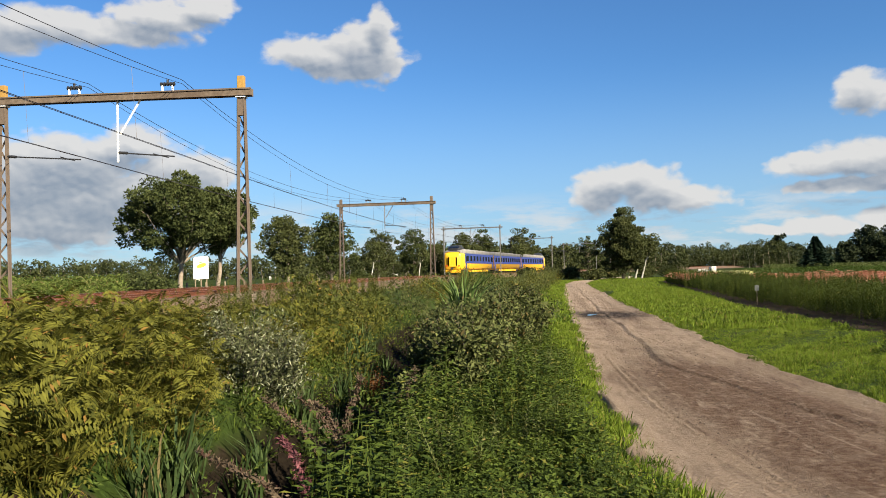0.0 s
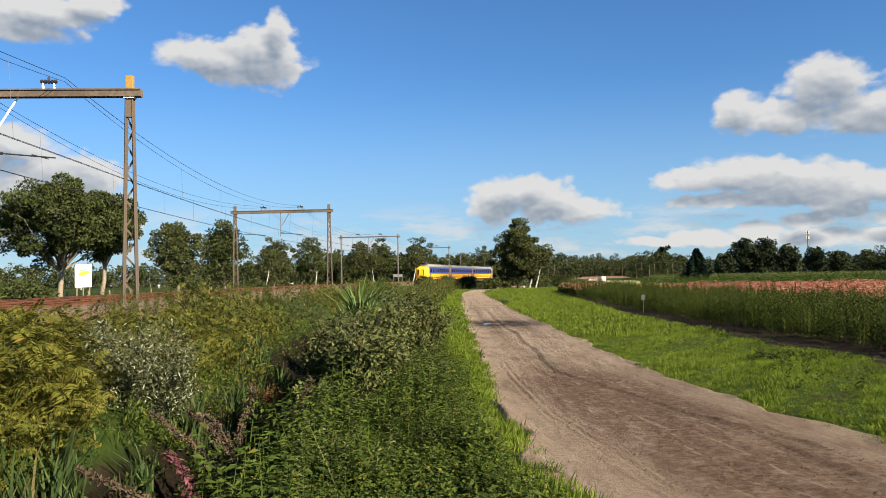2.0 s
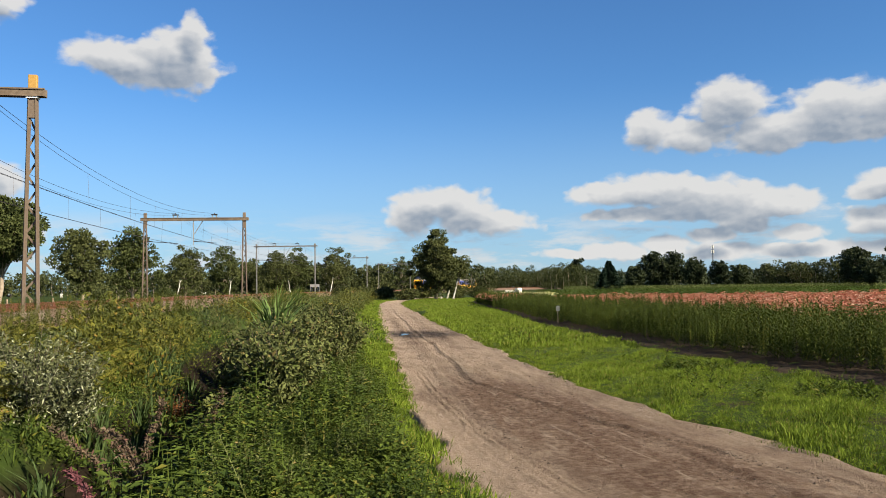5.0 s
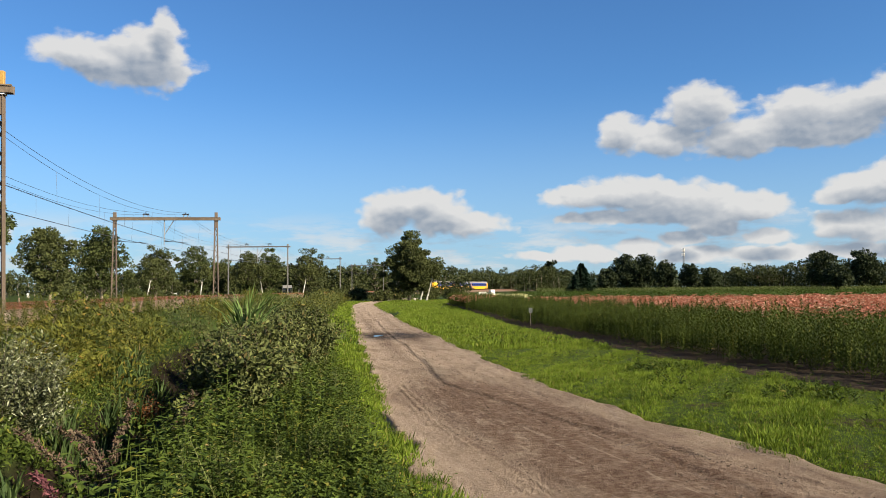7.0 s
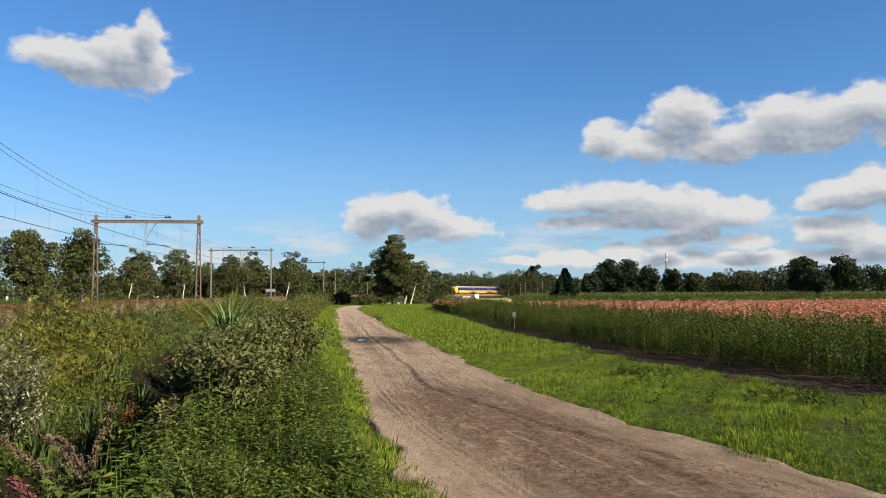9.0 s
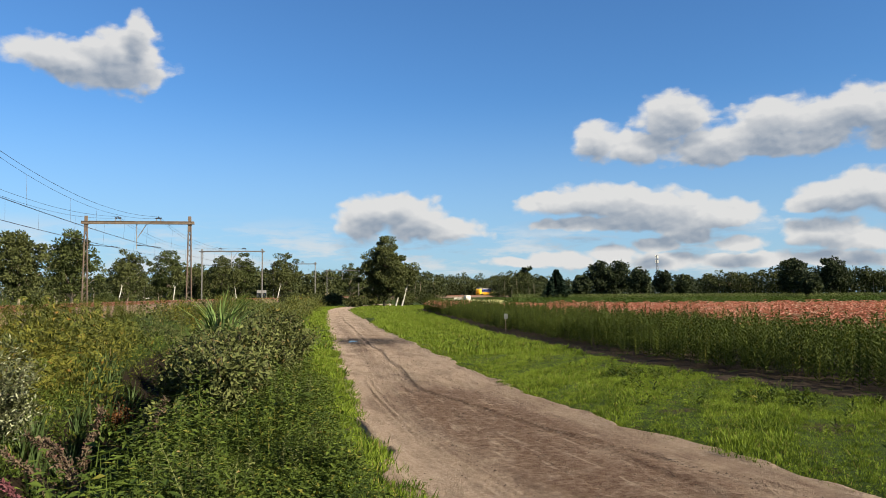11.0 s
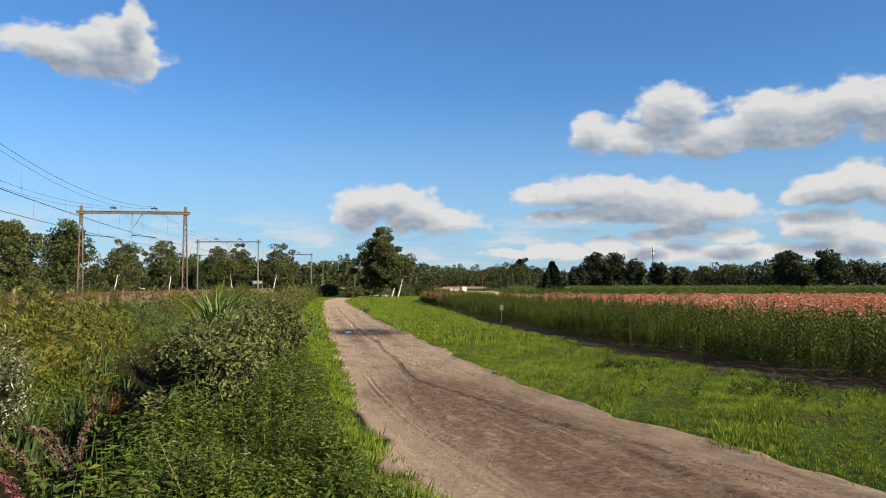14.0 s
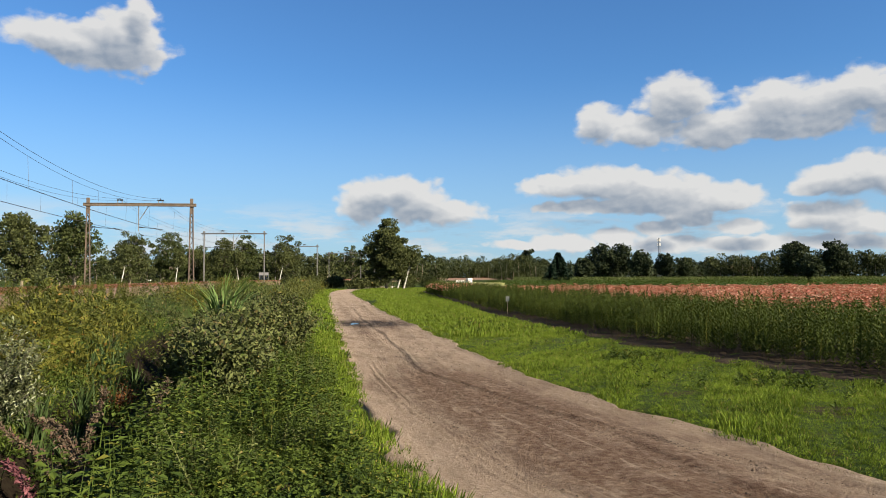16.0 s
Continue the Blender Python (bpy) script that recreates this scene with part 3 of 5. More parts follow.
def build_railway():
    s = np.concatenate([np.arange(-80, 130, 0.5), np.arange(130, 700, 4.0)])
    us = np.array([-8.5, -6.6, -5.6, -4.6, -3.8, -3.4, -3.0, -2.0, -1.0, -0.5, 0.0, 0.5, 1.0, 2.0, 3.0, 3.4, 3.8, 4.6, 5.6, 6.6, 8.5])
    zs = np.interp(np.abs(us), [0, 0.5, 1.0, 3.4, 3.8, 5.6, 6.6, 8.5], [0.90, 0.91, 0.95, 0.95, 0.88, 0.45, 0.2, -0.35])
    v, f = sweep(np.stack([us, zs], 1), s, 0.012)
    bed = tagged(raw("railway_bed", v, f, BALLAST), "low railway bed of rust-brown ballast", "railway bed", kind="structure")
    near_s = np.concatenate([np.arange(-80, 130, 1.0), np.arange(130, 700, 5.0)])
    for u in (-2.0, 2.0):
        for g in (-0.7535, 0.7535):
            c = u + g
            foot = [(c - 0.075, RAIL_TOP - 0.16), (c - 0.07, RAIL_TOP - 0.135), (c - 0.012, RAIL_TOP - 0.12), (c - 0.012, RAIL_TOP - 0.045), (c - 0.036, RAIL_TOP - 0.035), (c - 0.036, RAIL_TOP - 0.004),
                    (c + 0.036, RAIL_TOP - 0.004), (c + 0.036, RAIL_TOP - 0.035), (c + 0.012, RAIL_TOP - 0.045), (c + 0.012, RAIL_TOP - 0.12), (c + 0.07, RAIL_TOP - 0.135), (c + 0.075, RAIL_TOP - 0.16)]
            rail = raw("rail", *sweep(foot, near_s), RAIL_STEEL)
            tagged(rail, "rusty brown steel rail of the double track", "rail", "rails of the track")
            raw("running_face", *sweep([(c - 0.033, RAIL_TOP), (c + 0.033, RAIL_TOP)], near_s), RAIL_HEAD, parent=rail)
    # sleepers: the nearest ones are pieces of the bed, the rest one mesh
    bm = box(fresh(), -1.3, 1.3, -0.13, 0.13, -0.2, 0.0, bevel=0.02)
    me = bpy.data.meshes.new("sleeper")
    bm.to_mesh(me)
    bm.free()
    me.materials.append(SLEEPER)
    for u in (-2.0, 2.0):
        for k in range(148):
            x, y, z, h = rail_at(-18 + k * 0.6, u)
            ob = new("sleeper", me)
            ob.parent, ob.matrix_basis = bed, pose(x, y, RAIL_TOP - 0.155, 0, 0, -math.degrees(h))
    cube = np.array([(a, b, c) for a in (-1.3, 1.3) for b in (-0.13, 0.13) for c in (-0.2, 0.0)])
    cf = np.array([(0, 2, 3, 1), (4, 5, 7, 6), (0, 1, 5, 4), (2, 6, 7, 3), (1, 3, 7, 5)])
    pos, turn = [], []
    for u in (-2.0, 2.0):
        for s0 in np.concatenate([np.arange(-60, -18, 0.6), np.arange(71, 300, 0.6)]):
            x, y, z, h = rail_at(s0, u)
            pos.append((x, y, RAIL_TOP - 0.155))
            turn.append(-h)
    ob = raw("sleepers", *spread((cube, cf), np.array(pos), np.array(turn), 1.0), SLEEPER, parent=bed)
    tagged(ob, kind="stuff")


build_ground()
build_path()
build_clods()
build_soil()
build_railway()


# ---- railway things ----
BEAM_Z = 9.25


def build_portal(s, old, shift, ochre):
    x, y, z, h = rail_at(s, shift)
    th = new("overhead_line_portal")
    th.matrix_basis = pose(x, y, 0, 0, 0, -math.degrees(h))
    steel, beam_mat = (RUST, BEAM_RUST) if old else (GALVANISED, GALVANISED)
    foot = 0.95
    for u in (-5.1, 5.1):
        out = 1 if u > 0 else -1
        bm = fresh()
        w0, w1 = (0.26, 0.12) if old else (0.05, 0.05)
        legs = [((u - w0, 0, foot), (u - w1, 0, BEAM_Z - 0.15)), ((u + w0, 0, foot), (u + w1, 0, BEAM_Z - 0.15))]
        for a, b in legs:
            bar(bm, a, b, 0.07 if old else 0.06, 0.13)
            bar(bm, (a[0], -0.085, a[2]), (b[0], -0.085, b[2]), 0.08 if old else 0.06, 0.02)
        if old:
            box(bm, u - 0.15, u + 0.15, -0.1, 0.1, BEAM_Z - 0.95, BEAM_Z - 0.15)
        else:
            box(bm, u - 0.09, u + 0.09, -0.09, 0.09, foot, BEAM_Z + 0.35)
        post = part("post", bm, steel, th)
        bm = fresh()
        n = 13 if old else 8
        for k in range(n):
            f0, f1 = k / n, (k + 1) / n
            top = BEAM_Z - 0.95 if old else BEAM_Z - 0.2
            za, zb = foot + 0.3 + (top - foot - 0.3) * f0, foot + 0.3 + (top - foot - 0.3) * f1
            wa, wb = w0 + (w1 - w0) * f0, w0 + (w1 - w0) * f1
            sg = 1 if k % 2 else -1
            bar(bm, (u - sg * wa, 0.03, za), (u + sg * wb, 0.03, zb), 0.02, 0.075)
        part("lattice", bm, steel, post)
        part("footing", box(fresh(), u - 0.48, u + 0.48, -0.36, 0.36, 0.1, foot + 0.06, bevel=0.05), CONCRETE, th, "weathered concrete footing")
        cap = box(fresh(), u - 0.15, u + 0.15, -0.1, 0.1, BEAM_Z + 0.16, BEAM_Z + (0.68 if old else 0.42), bevel=0.012)
        part("post_cap", cap, CAP_YELLOW if ochre else steel, th, "ochre yellow post cap" if ochre else "")
        part("clamp", box(fresh(), u - 0.2, u + 0.2, -0.17, 0.17, BEAM_Z - 0.22, BEAM_Z - 0.15), WHITE_PAINT if ochre else steel, th)
    bm = fresh()
    hb = 0.15 if old else 0.09
    box(bm, -5.55, 5.55, -0.17, -0.13, BEAM_Z - hb, BEAM_Z + hb)
    box(bm, -5.55, 5.55, 0.13, 0.17, BEAM_Z - hb, BEAM_Z + hb)
    box(bm, -5.55, 5.55, -0.21, -0.17, BEAM_Z + hb - 0.05, BEAM_Z + hb + 0.005)
    box(bm, -5.55, 5.55, -0.21, -0.17, BEAM_Z - hb - 0.005, BEAM_Z - hb + 0.05)
    for k in range(23):
        box(bm, -5.5 + k * 0.5 - 0.04, -5.5 + k * 0.5 + 0.04, -0.13, 0.13, BEAM_Z - hb + 0.02, BEAM_Z + hb - 0.02)
    part("beam", bm, beam_mat, th, "long brown crossbeam" if old else "")
    for u in (-2.0, 2.0):
        bm = fresh()
        box(bm, u - 0.24, u - 0.19, -0.05, 0.05, BEAM_Z + hb, BEAM_Z + 0.42)
        box(bm, u + 0.19, u + 0.24, -0.05, 0.05, BEAM_Z + hb, BEAM_Z + 0.42)
        box(bm, u - 0.24, u + 0.24, -0.06, 0.06, BEAM_Z + hb - 0.01, BEAM_Z + hb + 0.03)
        holder = part("insulator_stand", bm, WHITE_PAINT if ochre else GALVANISED, th, "white insulator stand" if ochre else "")
        bm = fresh()
        for k in range(5):
            bar(bm, (u - 0.26 + k * 0.13 - 0.03, 0, BEAM_Z + 0.47), (u - 0.26 + k * 0.13 + 0.03, 0, BEAM_Z + 0.47), 0.085, sides=10)
        bar(bm, (u - 0.32, 0, BEAM_Z + 0.47), (u + 0.32, 0, BEAM_Z + 0.47), 0.04, sides=8)
        bar(bm, (u, 0, BEAM_Z + 0.47), (u, 0, BEAM_Z + 0.66), 0.05, sides=8)
        part("insulator", bm, DARK_METAL, holder, "dark ribbed insulator")
    tubes = fresh()
    bar(tubes, (-0.15, 0, BEAM_Z + 0.1), (-0.15, 0, 6.55), 0.045, sides=8)
    part("drop_tube", tubes, WHITE_PAINT if ochre else GALVANISED, th, "white painted drop tube" if ochre else "")
    part("stay_tube", bar(fresh(), (0.85, 0, BEAM_Z - 0.1), (-0.05, 0, 7.7), 0.04, sides=8), WHITE_PAINT if ochre else GALVANISED, th)
    for a, b in ((-0.15, 2.25), (-4.95, -1.75)):
        bm = fresh()
        bar(bm, (a, 0, 6.95), (b, 0, 6.72), 0.028, sides=6)
        bar(bm, (a + 0.05, 0, 6.95), (a + 0.4, 0, 6.92), 0.06, sides=8)
        bar(bm, (b - 0.9, 0, 6.86), (b - 0.25, 0, 6.68), 0.02, sides=6)
        part("registration_arm", bm, DARK_METAL, th)
    return tagged(th, "rusty brown lattice steel portal carrying the overhead line" if old else "plain grey steel portal carrying the overhead line",
                  "railway portal", "portals over the tracks")


PORTALS = [-54.0, -0.4, 53.4, 107.2, 163.0, 218.0, 273.0]


def build_wires():
    for u in (-2.0, 2.0):
        th = tagged(new("overhead_line"), "thin dark overhead line with droppers above the track", "overhead line", "overhead lines")
        for a, b in zip(PORTALS[:-1], PORTALS[1:]):
            s = np.linspace(a, b, 25)
            f = (s - a) / (b - a)
            sag = 4 * f * (1 - f)
            mess, cont = [], []
            for k in range(25):
                wob = 0.2 * (1 if PORTALS.index(a) % 2 else -1) * (1 - 2 * f[k])
                x, y, z, h = rail_at(s[k], u)
                mess.append((x, y, BEAM_Z + 0.62 - 1.25 * sag[k]))
                x, y, z, h = rail_at(s[k], u + wob)
                cont.append((x, y, RAIL_TOP + 5.52))
            mess, cont = np.array(mess), np.array(cont)
            raw("messenger_wire", *tube(mess, np.full(25, 0.012), 5), WIRE, parent=th)
            low = mess - np.array([0, 0, 0.16]) - sag[:, None] * np.array([0, 0, 0.25])
            raw("auxiliary_wire", *tube(low, np.full(25, 0.010), 5), WIRE, parent=th)
            for off in (-0.04, 0.04):
                raw("contact_wire", *tube(cont + np.array([off, 0, 0]), np.full(25, 0.011), 5), WIRE, parent=th)
            for k in (3, 7, 11, 14, 18, 22):
                line = np.stack([low[k], (low[k] + cont[k]) / 2, cont[k]])
                raw("dropper", *tube(line, np.full(3, 0.007), 4), WIRE, parent=th)


def loft(stations, n=22):
    """A coach body: for each (y, half width, bottom, top) a rounded section."""
    a = np.linspace(0, 2 * np.pi, n, endpoint=False) + np.pi / n
    c, s = np.cos(a), np.sin(a)
    cx, sz = np.sign(c) * np.abs(c) ** 0.34, np.sign(s) * np.abs(s) ** 0.42
    v = []
    for y, w, lo, hi in stations:
        v.append(np.stack([cx * w, np.full(n, y), (lo + hi) / 2 + sz * (hi - lo) / 2], 1))
    v = np.concatenate(v)
    m = len(stations)
    i, j = np.meshgrid(np.arange(m - 1), np.arange(n), indexing="ij")
    k = (j + 1) % n
    f = np.stack([i * n + j, i * n + k, (i + 1) * n + k, (i + 1) * n + j], -1).reshape(-1, 4)
    caps = np.array([(b + j, b + j + 1, b + n - 2 - j, b + n - 1 - j) for b in (0, (m - 1) * n) for j in range(n // 2 - 1)])
    return v, np.concatenate([f, caps])


def build_coach(nose):
    """One coach; nose -1: a cab at its back end, +1: at its front end, 0: none. Its origin is on the rail level at mid length."""
    L = 13.25
    th = new("train_coach")
    body = [(-L, 1.38, 0.75, 3.5), (L, 1.38, 0.75, 3.5)]
    roof = [(-L, 1.36, 3.0, 3.84), (L, 1.36, 3.0, 3.84)]
    mid = [(-L + 0.02, 1.43, 0.62, 3.42), (L - 0.02, 1.43, 0.62, 3.42)]
    front = [(0.9, 1.42, 0.62, 3.42), (0.42, 1.38, 0.64, 3.38), (0.16, 1.28, 0.70, 3.3), (0.03, 1.08, 0.85, 3.1), (0.0, 0.7, 1.2, 2.7)]
    if nose:
        side = [(L - d, w, lo, hi) for d, w, lo, hi in front]
        mid = [(-L + 0.02, 1.43, 0.62, 3.42)] + side
        rf = [(-L, 1.36, 3.0, 3.84), (L - 2.6, 1.36, 3.0, 3.84), (L - 0.7, 1.3, 3.0, 3.62), (L - 0.25, 1.15, 3.0, 3.4)]
        roof = rf
        if nose < 0:
            mid = [(-y, w, lo, hi) for y, w, lo, hi in mid][::-1]
            roof = [(-y, w, lo, hi) for y, w, lo, hi in roof][::-1]
    raw("body", *loft(mid), TRAIN_YELLOW, True, th)
    raw("roof", *loft(roof), TRAIN_ROOF, True, th)
    y0, y1 = -L + 0.25, L - 0.25
    if nose > 0:
        y1 = L - 2.3
    if nose < 0:
        y0 = -L + 2.3
    for sx in (-1, 1):
        bm = fresh()
        box(bm, sx * 1.425 - 0.02, sx * 1.425 + 0.02, y0, y1, 1.68, 3.2, bevel=0.012)
        part("blue_band", bm, TRAIN_BLUE, th, "dark blue band")
        n = 9 if nose else 11
        for k in range(n):
            yc = y0 + 1.9 + (y1 - y0 - 3.8) * k / (n - 1)
            part("window", box(fresh(), sx * 1.435 - 0.02, sx * 1.435 + 0.02, yc - 0.68, yc + 0.68, 2.05, 2.85, bevel=0.012), TRAIN_GLASS, th)
        for yc in (y0 + 0.75, y1 - 0.75):
            door = part("door", box(fresh(), sx * 1.437 - 0.02, sx * 1.437 + 0.02, yc - 0.45, yc + 0.45, 0.85, 2.95, bevel=0.012), TRAIN_BLUE, th)
            part("door_window", box(fresh(), sx * 1.442 - 0.02, sx * 1.442 + 0.02, yc - 0.28, yc + 0.28, 1.95, 2.75, bevel=0.01), TRAIN_GLASS, door)
        bm = box(fresh(), sx * 1.3 - 0.06, sx * 1.3 + 0.06, -8.2 if nose >= 0 else -8.0, 8.0, 0.36, 0.66, bevel=0.02)
        part("skirt", bm, TRAIN_YELLOW, th)
    for k in range(7):
        yc = -9.5 + k * 3.1
        part("roof_vent", box(fresh(), -0.55, 0.55, yc - 0.7, yc + 0.7, 3.8, 3.93, bevel=0.04), TRAIN_ROOF, th)
    for yc in (-9.2, 9.2):
        bogie = part("bogie", box(fresh(), -1.15, 1.15, yc - 1.7, yc + 1.7, 0.42, 0.72, bevel=0.05), TRAIN_UNDER, th)
        for dy in (-1.25, 1.25):
            bm = fresh()
            bar(bm, (-1.0, yc + dy, 0.46), (1.0, yc + dy, 0.46), 0.08, sides=8)
            for sx in (-0.76, 0.76):
                bar(bm, (sx - 0.07, yc + dy, 0.46), (sx + 0.07, yc + dy, 0.46), 0.46, sides=18)
            part("wheelset", bm, TRAIN_UNDER, bogie)
    if nose:
        k = nose
        # raised driver's cab over the gangway door
        dome = [(L - 0.55, 0.62, 3.2, 3.55), (L - 0.95, 0.85, 3.2, 4.02), (L - 1.5, 0.98, 3.2, 4.32), (L - 2.6, 1.02, 3.2, 4.40), (L - 3.8, 0.95, 3.2, 4.18), (L - 5.2, 0.8, 3.2, 3.82)]
        dome = [(k * y, w, lo, hi) for y, w, lo, hi in dome]
        cab = raw("drivers_cab", *loft(dome if k < 0 else dome[::-1]), DARK_METAL, True, th)
        tagged(cab, "raised dark driver's cab")
        glass = [(L - 0.93, 0.7, 3.62, 3.98), (L - 1.1, 0.8, 3.62, 4.12), (L - 1.52, 0.86, 3.66, 4.29)]
        raw("cab_window", *loft([(k * (y + 0.06), w, lo, hi) for y, w, lo, hi in glass][:: (1 if k < 0 else -1)]), TRAIN_GLASS, True, cab)
        part("gangway_door", box(fresh(), -0.5, 0.5, min(k * (L - 0.1), k * (L + 0.012)), max(k * (L - 0.1), k * (L + 0.012)), 1.22, 2.68, bevel=0.01), TRAIN_YELLOW, th)
        for sx in (-0.95, 0.95):
            bm = bar(fresh(), (sx, k * (L - 0.1), 1.35), (sx, k * (L + 0.02), 1.35), 0.11, sides=14)
            part("marker_lamp", bm, LAMP_RED if k < 0 else CRATE_WHITE, th)
        bm = fresh()
        bar(bm, (0, k * L, 0.95), (0, k * (L + 0.45), 0.95), 0.12, sides=8)
        box(bm, -0.2, 0.2, min(k * (L + 0.35), k * (L + 0.5)), max(k * (L + 0.35), k * (L + 0.5)), 0.82, 1.08)
        part("coupler", bm, TRAIN_UNDER, th)
        part("front_skirt", box(fresh(), -1.15, 1.15, k * (L - 0.35) - 0.2, k * (L - 0.35) + 0.2, 0.28, 0.7, bevel=0.06), TRAIN_YELLOW, th)
    else:
        # pantograph, folded
        bm = fresh()
        bar(bm, (-0.5, 7.5, 4.0), (-0.2, 9.0, 4.25), 0.03)
        bar(bm, (0.5, 7.5, 4.0), (0.2, 9.0, 4.25), 0.03)
        bar(bm, (-0.8, 8.9, 4.28), (0.8, 8.9, 4.28), 0.04)
        part("pantograph", bm, DARK_METAL, th)
    end = L if nose <= 0 else -L
    part("gangway", box(fresh(), -0.7, 0.7, end - 0.02 if end > 0 else end - 0.2, end + 0.2 if end > 0 else end + 0.02, 0.95, 3.3), TRAIN_UNDER, th)
    return th


for k, s in enumerate(PORTALS):
    build_portal(s, k < 3, -0.62 if k == 1 else 0.0, k == 1)
build_wires()
COACHES = [tagged(build_coach(-1), "yellow and blue rear railcar with a raised dark cab", "train coach", "coaches of the train"),
           tagged(build_coach(0), "yellow and blue middle coach of the train", "train coach", "coaches of the train"),
           tagged(build_coach(1), "yellow and blue leading railcar of the train", "train coach", "coaches of the train")]


# ---- trees ----
def polar(az, dist):
    """A place by its bearing from the field corner in degrees and its distance."""
    return dist * math.sin(radians(az)), dist * math.cos(radians(az))


def crown_leaves(centres, radii, per, size, r, squash=0.68, hang=0.0, slim=1.0):
    """Leaf sprays on and inside a set of rounded clumps."""
    n = len(centres) * per
    c, rad = np.repeat(centres, per, 0), np.repeat(radii, per)
    d = unit(r.normal(size=(n, 3)))
    dist = rad * r.uniform(0.35, 1.08, n) ** 0.6
    p = c + d * dist[:, None] * np.array([1, 1, squash])
    way = unit(d * 0.6 + r.normal(size=(n, 3)) * 0.7 + np.array([0, 0, 0.1 - hang]))
    side = unit(np.cross(way, r.normal(size=(n, 3))))
    return blades(p, way, side, size * r.uniform(0.6, 1.4, n), slim * size * r.uniform(0.45, 0.8, n))


def tree_shape(r, h, w, bare, trunk_r, limbs, blob, lean=0.0):
    """Trunk and limb tubes, and the clumps that fill an uneven rounded crown."""
    zs = np.linspace(0, h * 0.8, 8)
    bend = np.cumsum(r.normal(0, 0.010 * h, (8, 2)), 0) + np.outer(zs, [lean, 0.3 * lean])
    bend -= bend[0]
    trunk = np.column_stack([bend, zs - 0.2])
    tubes = [tube(trunk, trunk_r * np.array([1.3, 1.0, 0.85, 0.7, 0.55, 0.4, 0.28, 0.15]), 8)]
    n = limbs * 3
    k = np.arange(n) + 0.5
    dz = 1 - 2 * k / n
    az = k * 2.39996 + r.uniform(0, 6.28)
    d = np.column_stack([np.sqrt(1 - dz ** 2) * np.cos(az), np.sqrt(1 - dz ** 2) * np.sin(az), dz])
    p = r.uniform(0, 6.28, 4)
    uneven = 1 + 0.15 * np.sin(2 * az + p[0] + 2.5 * dz) + 0.12 * np.sin(3 * az + p[1] - 4 * dz) + 0.10 * np.sin(5 * az + p[2] + 6 * dz)
    f = r.uniform(0.25, 1.0, n) ** 0.55 * uneven
    taper = np.where(dz > 0, 1 - 0.30 * dz ** 2, 1 - 0.15 * dz ** 2)
    zc, rz, rx = h * (bare + (1 - bare) * 0.46), h * (1 - bare) * 0.54 - 0.4 * blob, w / 2 - 0.5 * blob
    cen = np.column_stack([d[:, 0] * f * rx * taper, d[:, 1] * f * rx * taper, zc + d[:, 2] * f * rz])
    cen[:, 2] = np.clip(cen[:, 2], h * bare * 0.7 + 0.3 * blob, h - 0.5 * blob)
    cen[:, 0] += np.interp(cen[:, 2], zs, trunk[:, 0])
    cen[:, 1] += np.interp(cen[:, 2], zs, trunk[:, 1])
    rad = blob * r.uniform(0.5, 1.1, n)
    for c in cen[:: 2]:
        out = math.hypot(c[0] - np.interp(c[2], zs, trunk[:, 0]), c[1] - np.interp(c[2], zs, trunk[:, 1]))
        z0 = min(max(c[2] - 0.9 * out - 0.05 * h, h * bare * 0.75), h * 0.72)
        base = np.array([np.interp(z0, zs, trunk[:, 0]), np.interp(z0, zs, trunk[:, 1]), z0 - 0.2])
        t = np.linspace(0, 1, 5)[:, None]
        pts = base + (c - base) * t + np.array([0, 0, 1]) * (0.10 * out * np.sin(t * np.pi)) + r.normal(0, 0.012 * h, (5, 3)) * t
        tubes.append(tube(pts, trunk_r * (0.45 - 0.28 * z0 / h) * np.linspace(1, 0.25, 5), 5))
    return tubes, cen, rad


def build_tree(x, y, h, w, seed, leaf, bark, label, category="tree", bare=0.25, trunk_r=0.2, limbs=16, blob=1.2, per=150, size=0.32, lean=0.0, hang=0.0, z=0.0, name="tree"):
    r = np.random.default_rng(seed)
    th = new(name)
    th.matrix_basis = pose(x, y, z)
    tubes, cen, rad = tree_shape(r, h, w, bare, trunk_r, limbs, blob, lean)
    raw("trunk", *join(tubes), bark, True, th)
    raw("crown", *crown_leaves(cen, rad, per, size, r, hang=hang), leaf, False, th)
    return tagged(th, label, category)


def build_fir(x, y, h, w, seed):
    r = np.random.default_rng(seed)
    th = new("fir_tree")
    th.matrix_basis = pose(x, y, 0)
    raw("trunk", *tube(np.column_stack([np.zeros(6), np.zeros(6), np.linspace(-0.2, h * 0.97, 6)]), np.linspace(0.22, 0.03, 6), 7), BARK, True, th)
    n = 5200
    f = r.uniform(0, 1, n) ** 1.4
    a = r.uniform(0, 2 * np.pi, n)
    tier = 0.72 + 0.28 * np.sin(f * 60 + np.sin(a * 5) * 1.5)
    reach = w / 2 * (1 - f) * tier * r.uniform(0.25, 1.05, n) * (1 + 0.2 * np.sin(a * 7 + f * 9))
    p = np.column_stack([np.cos(a) * reach, np.sin(a) * reach, h * (0.05 + 0.95 * f) - 0.18 * reach])
    way = unit(np.column_stack([np.cos(a), np.sin(a), -0.35 + r.normal(0, 0.3, n)]))
    side = unit(np.cross(way, r.normal(size=(n, 3))))
    raw("crown", *blades(p, way, side, 0.9, 0.5), FIR_LEAF, False, th)
    return tagged(th, "dark green conical fir at the field's far side", "fir tree")


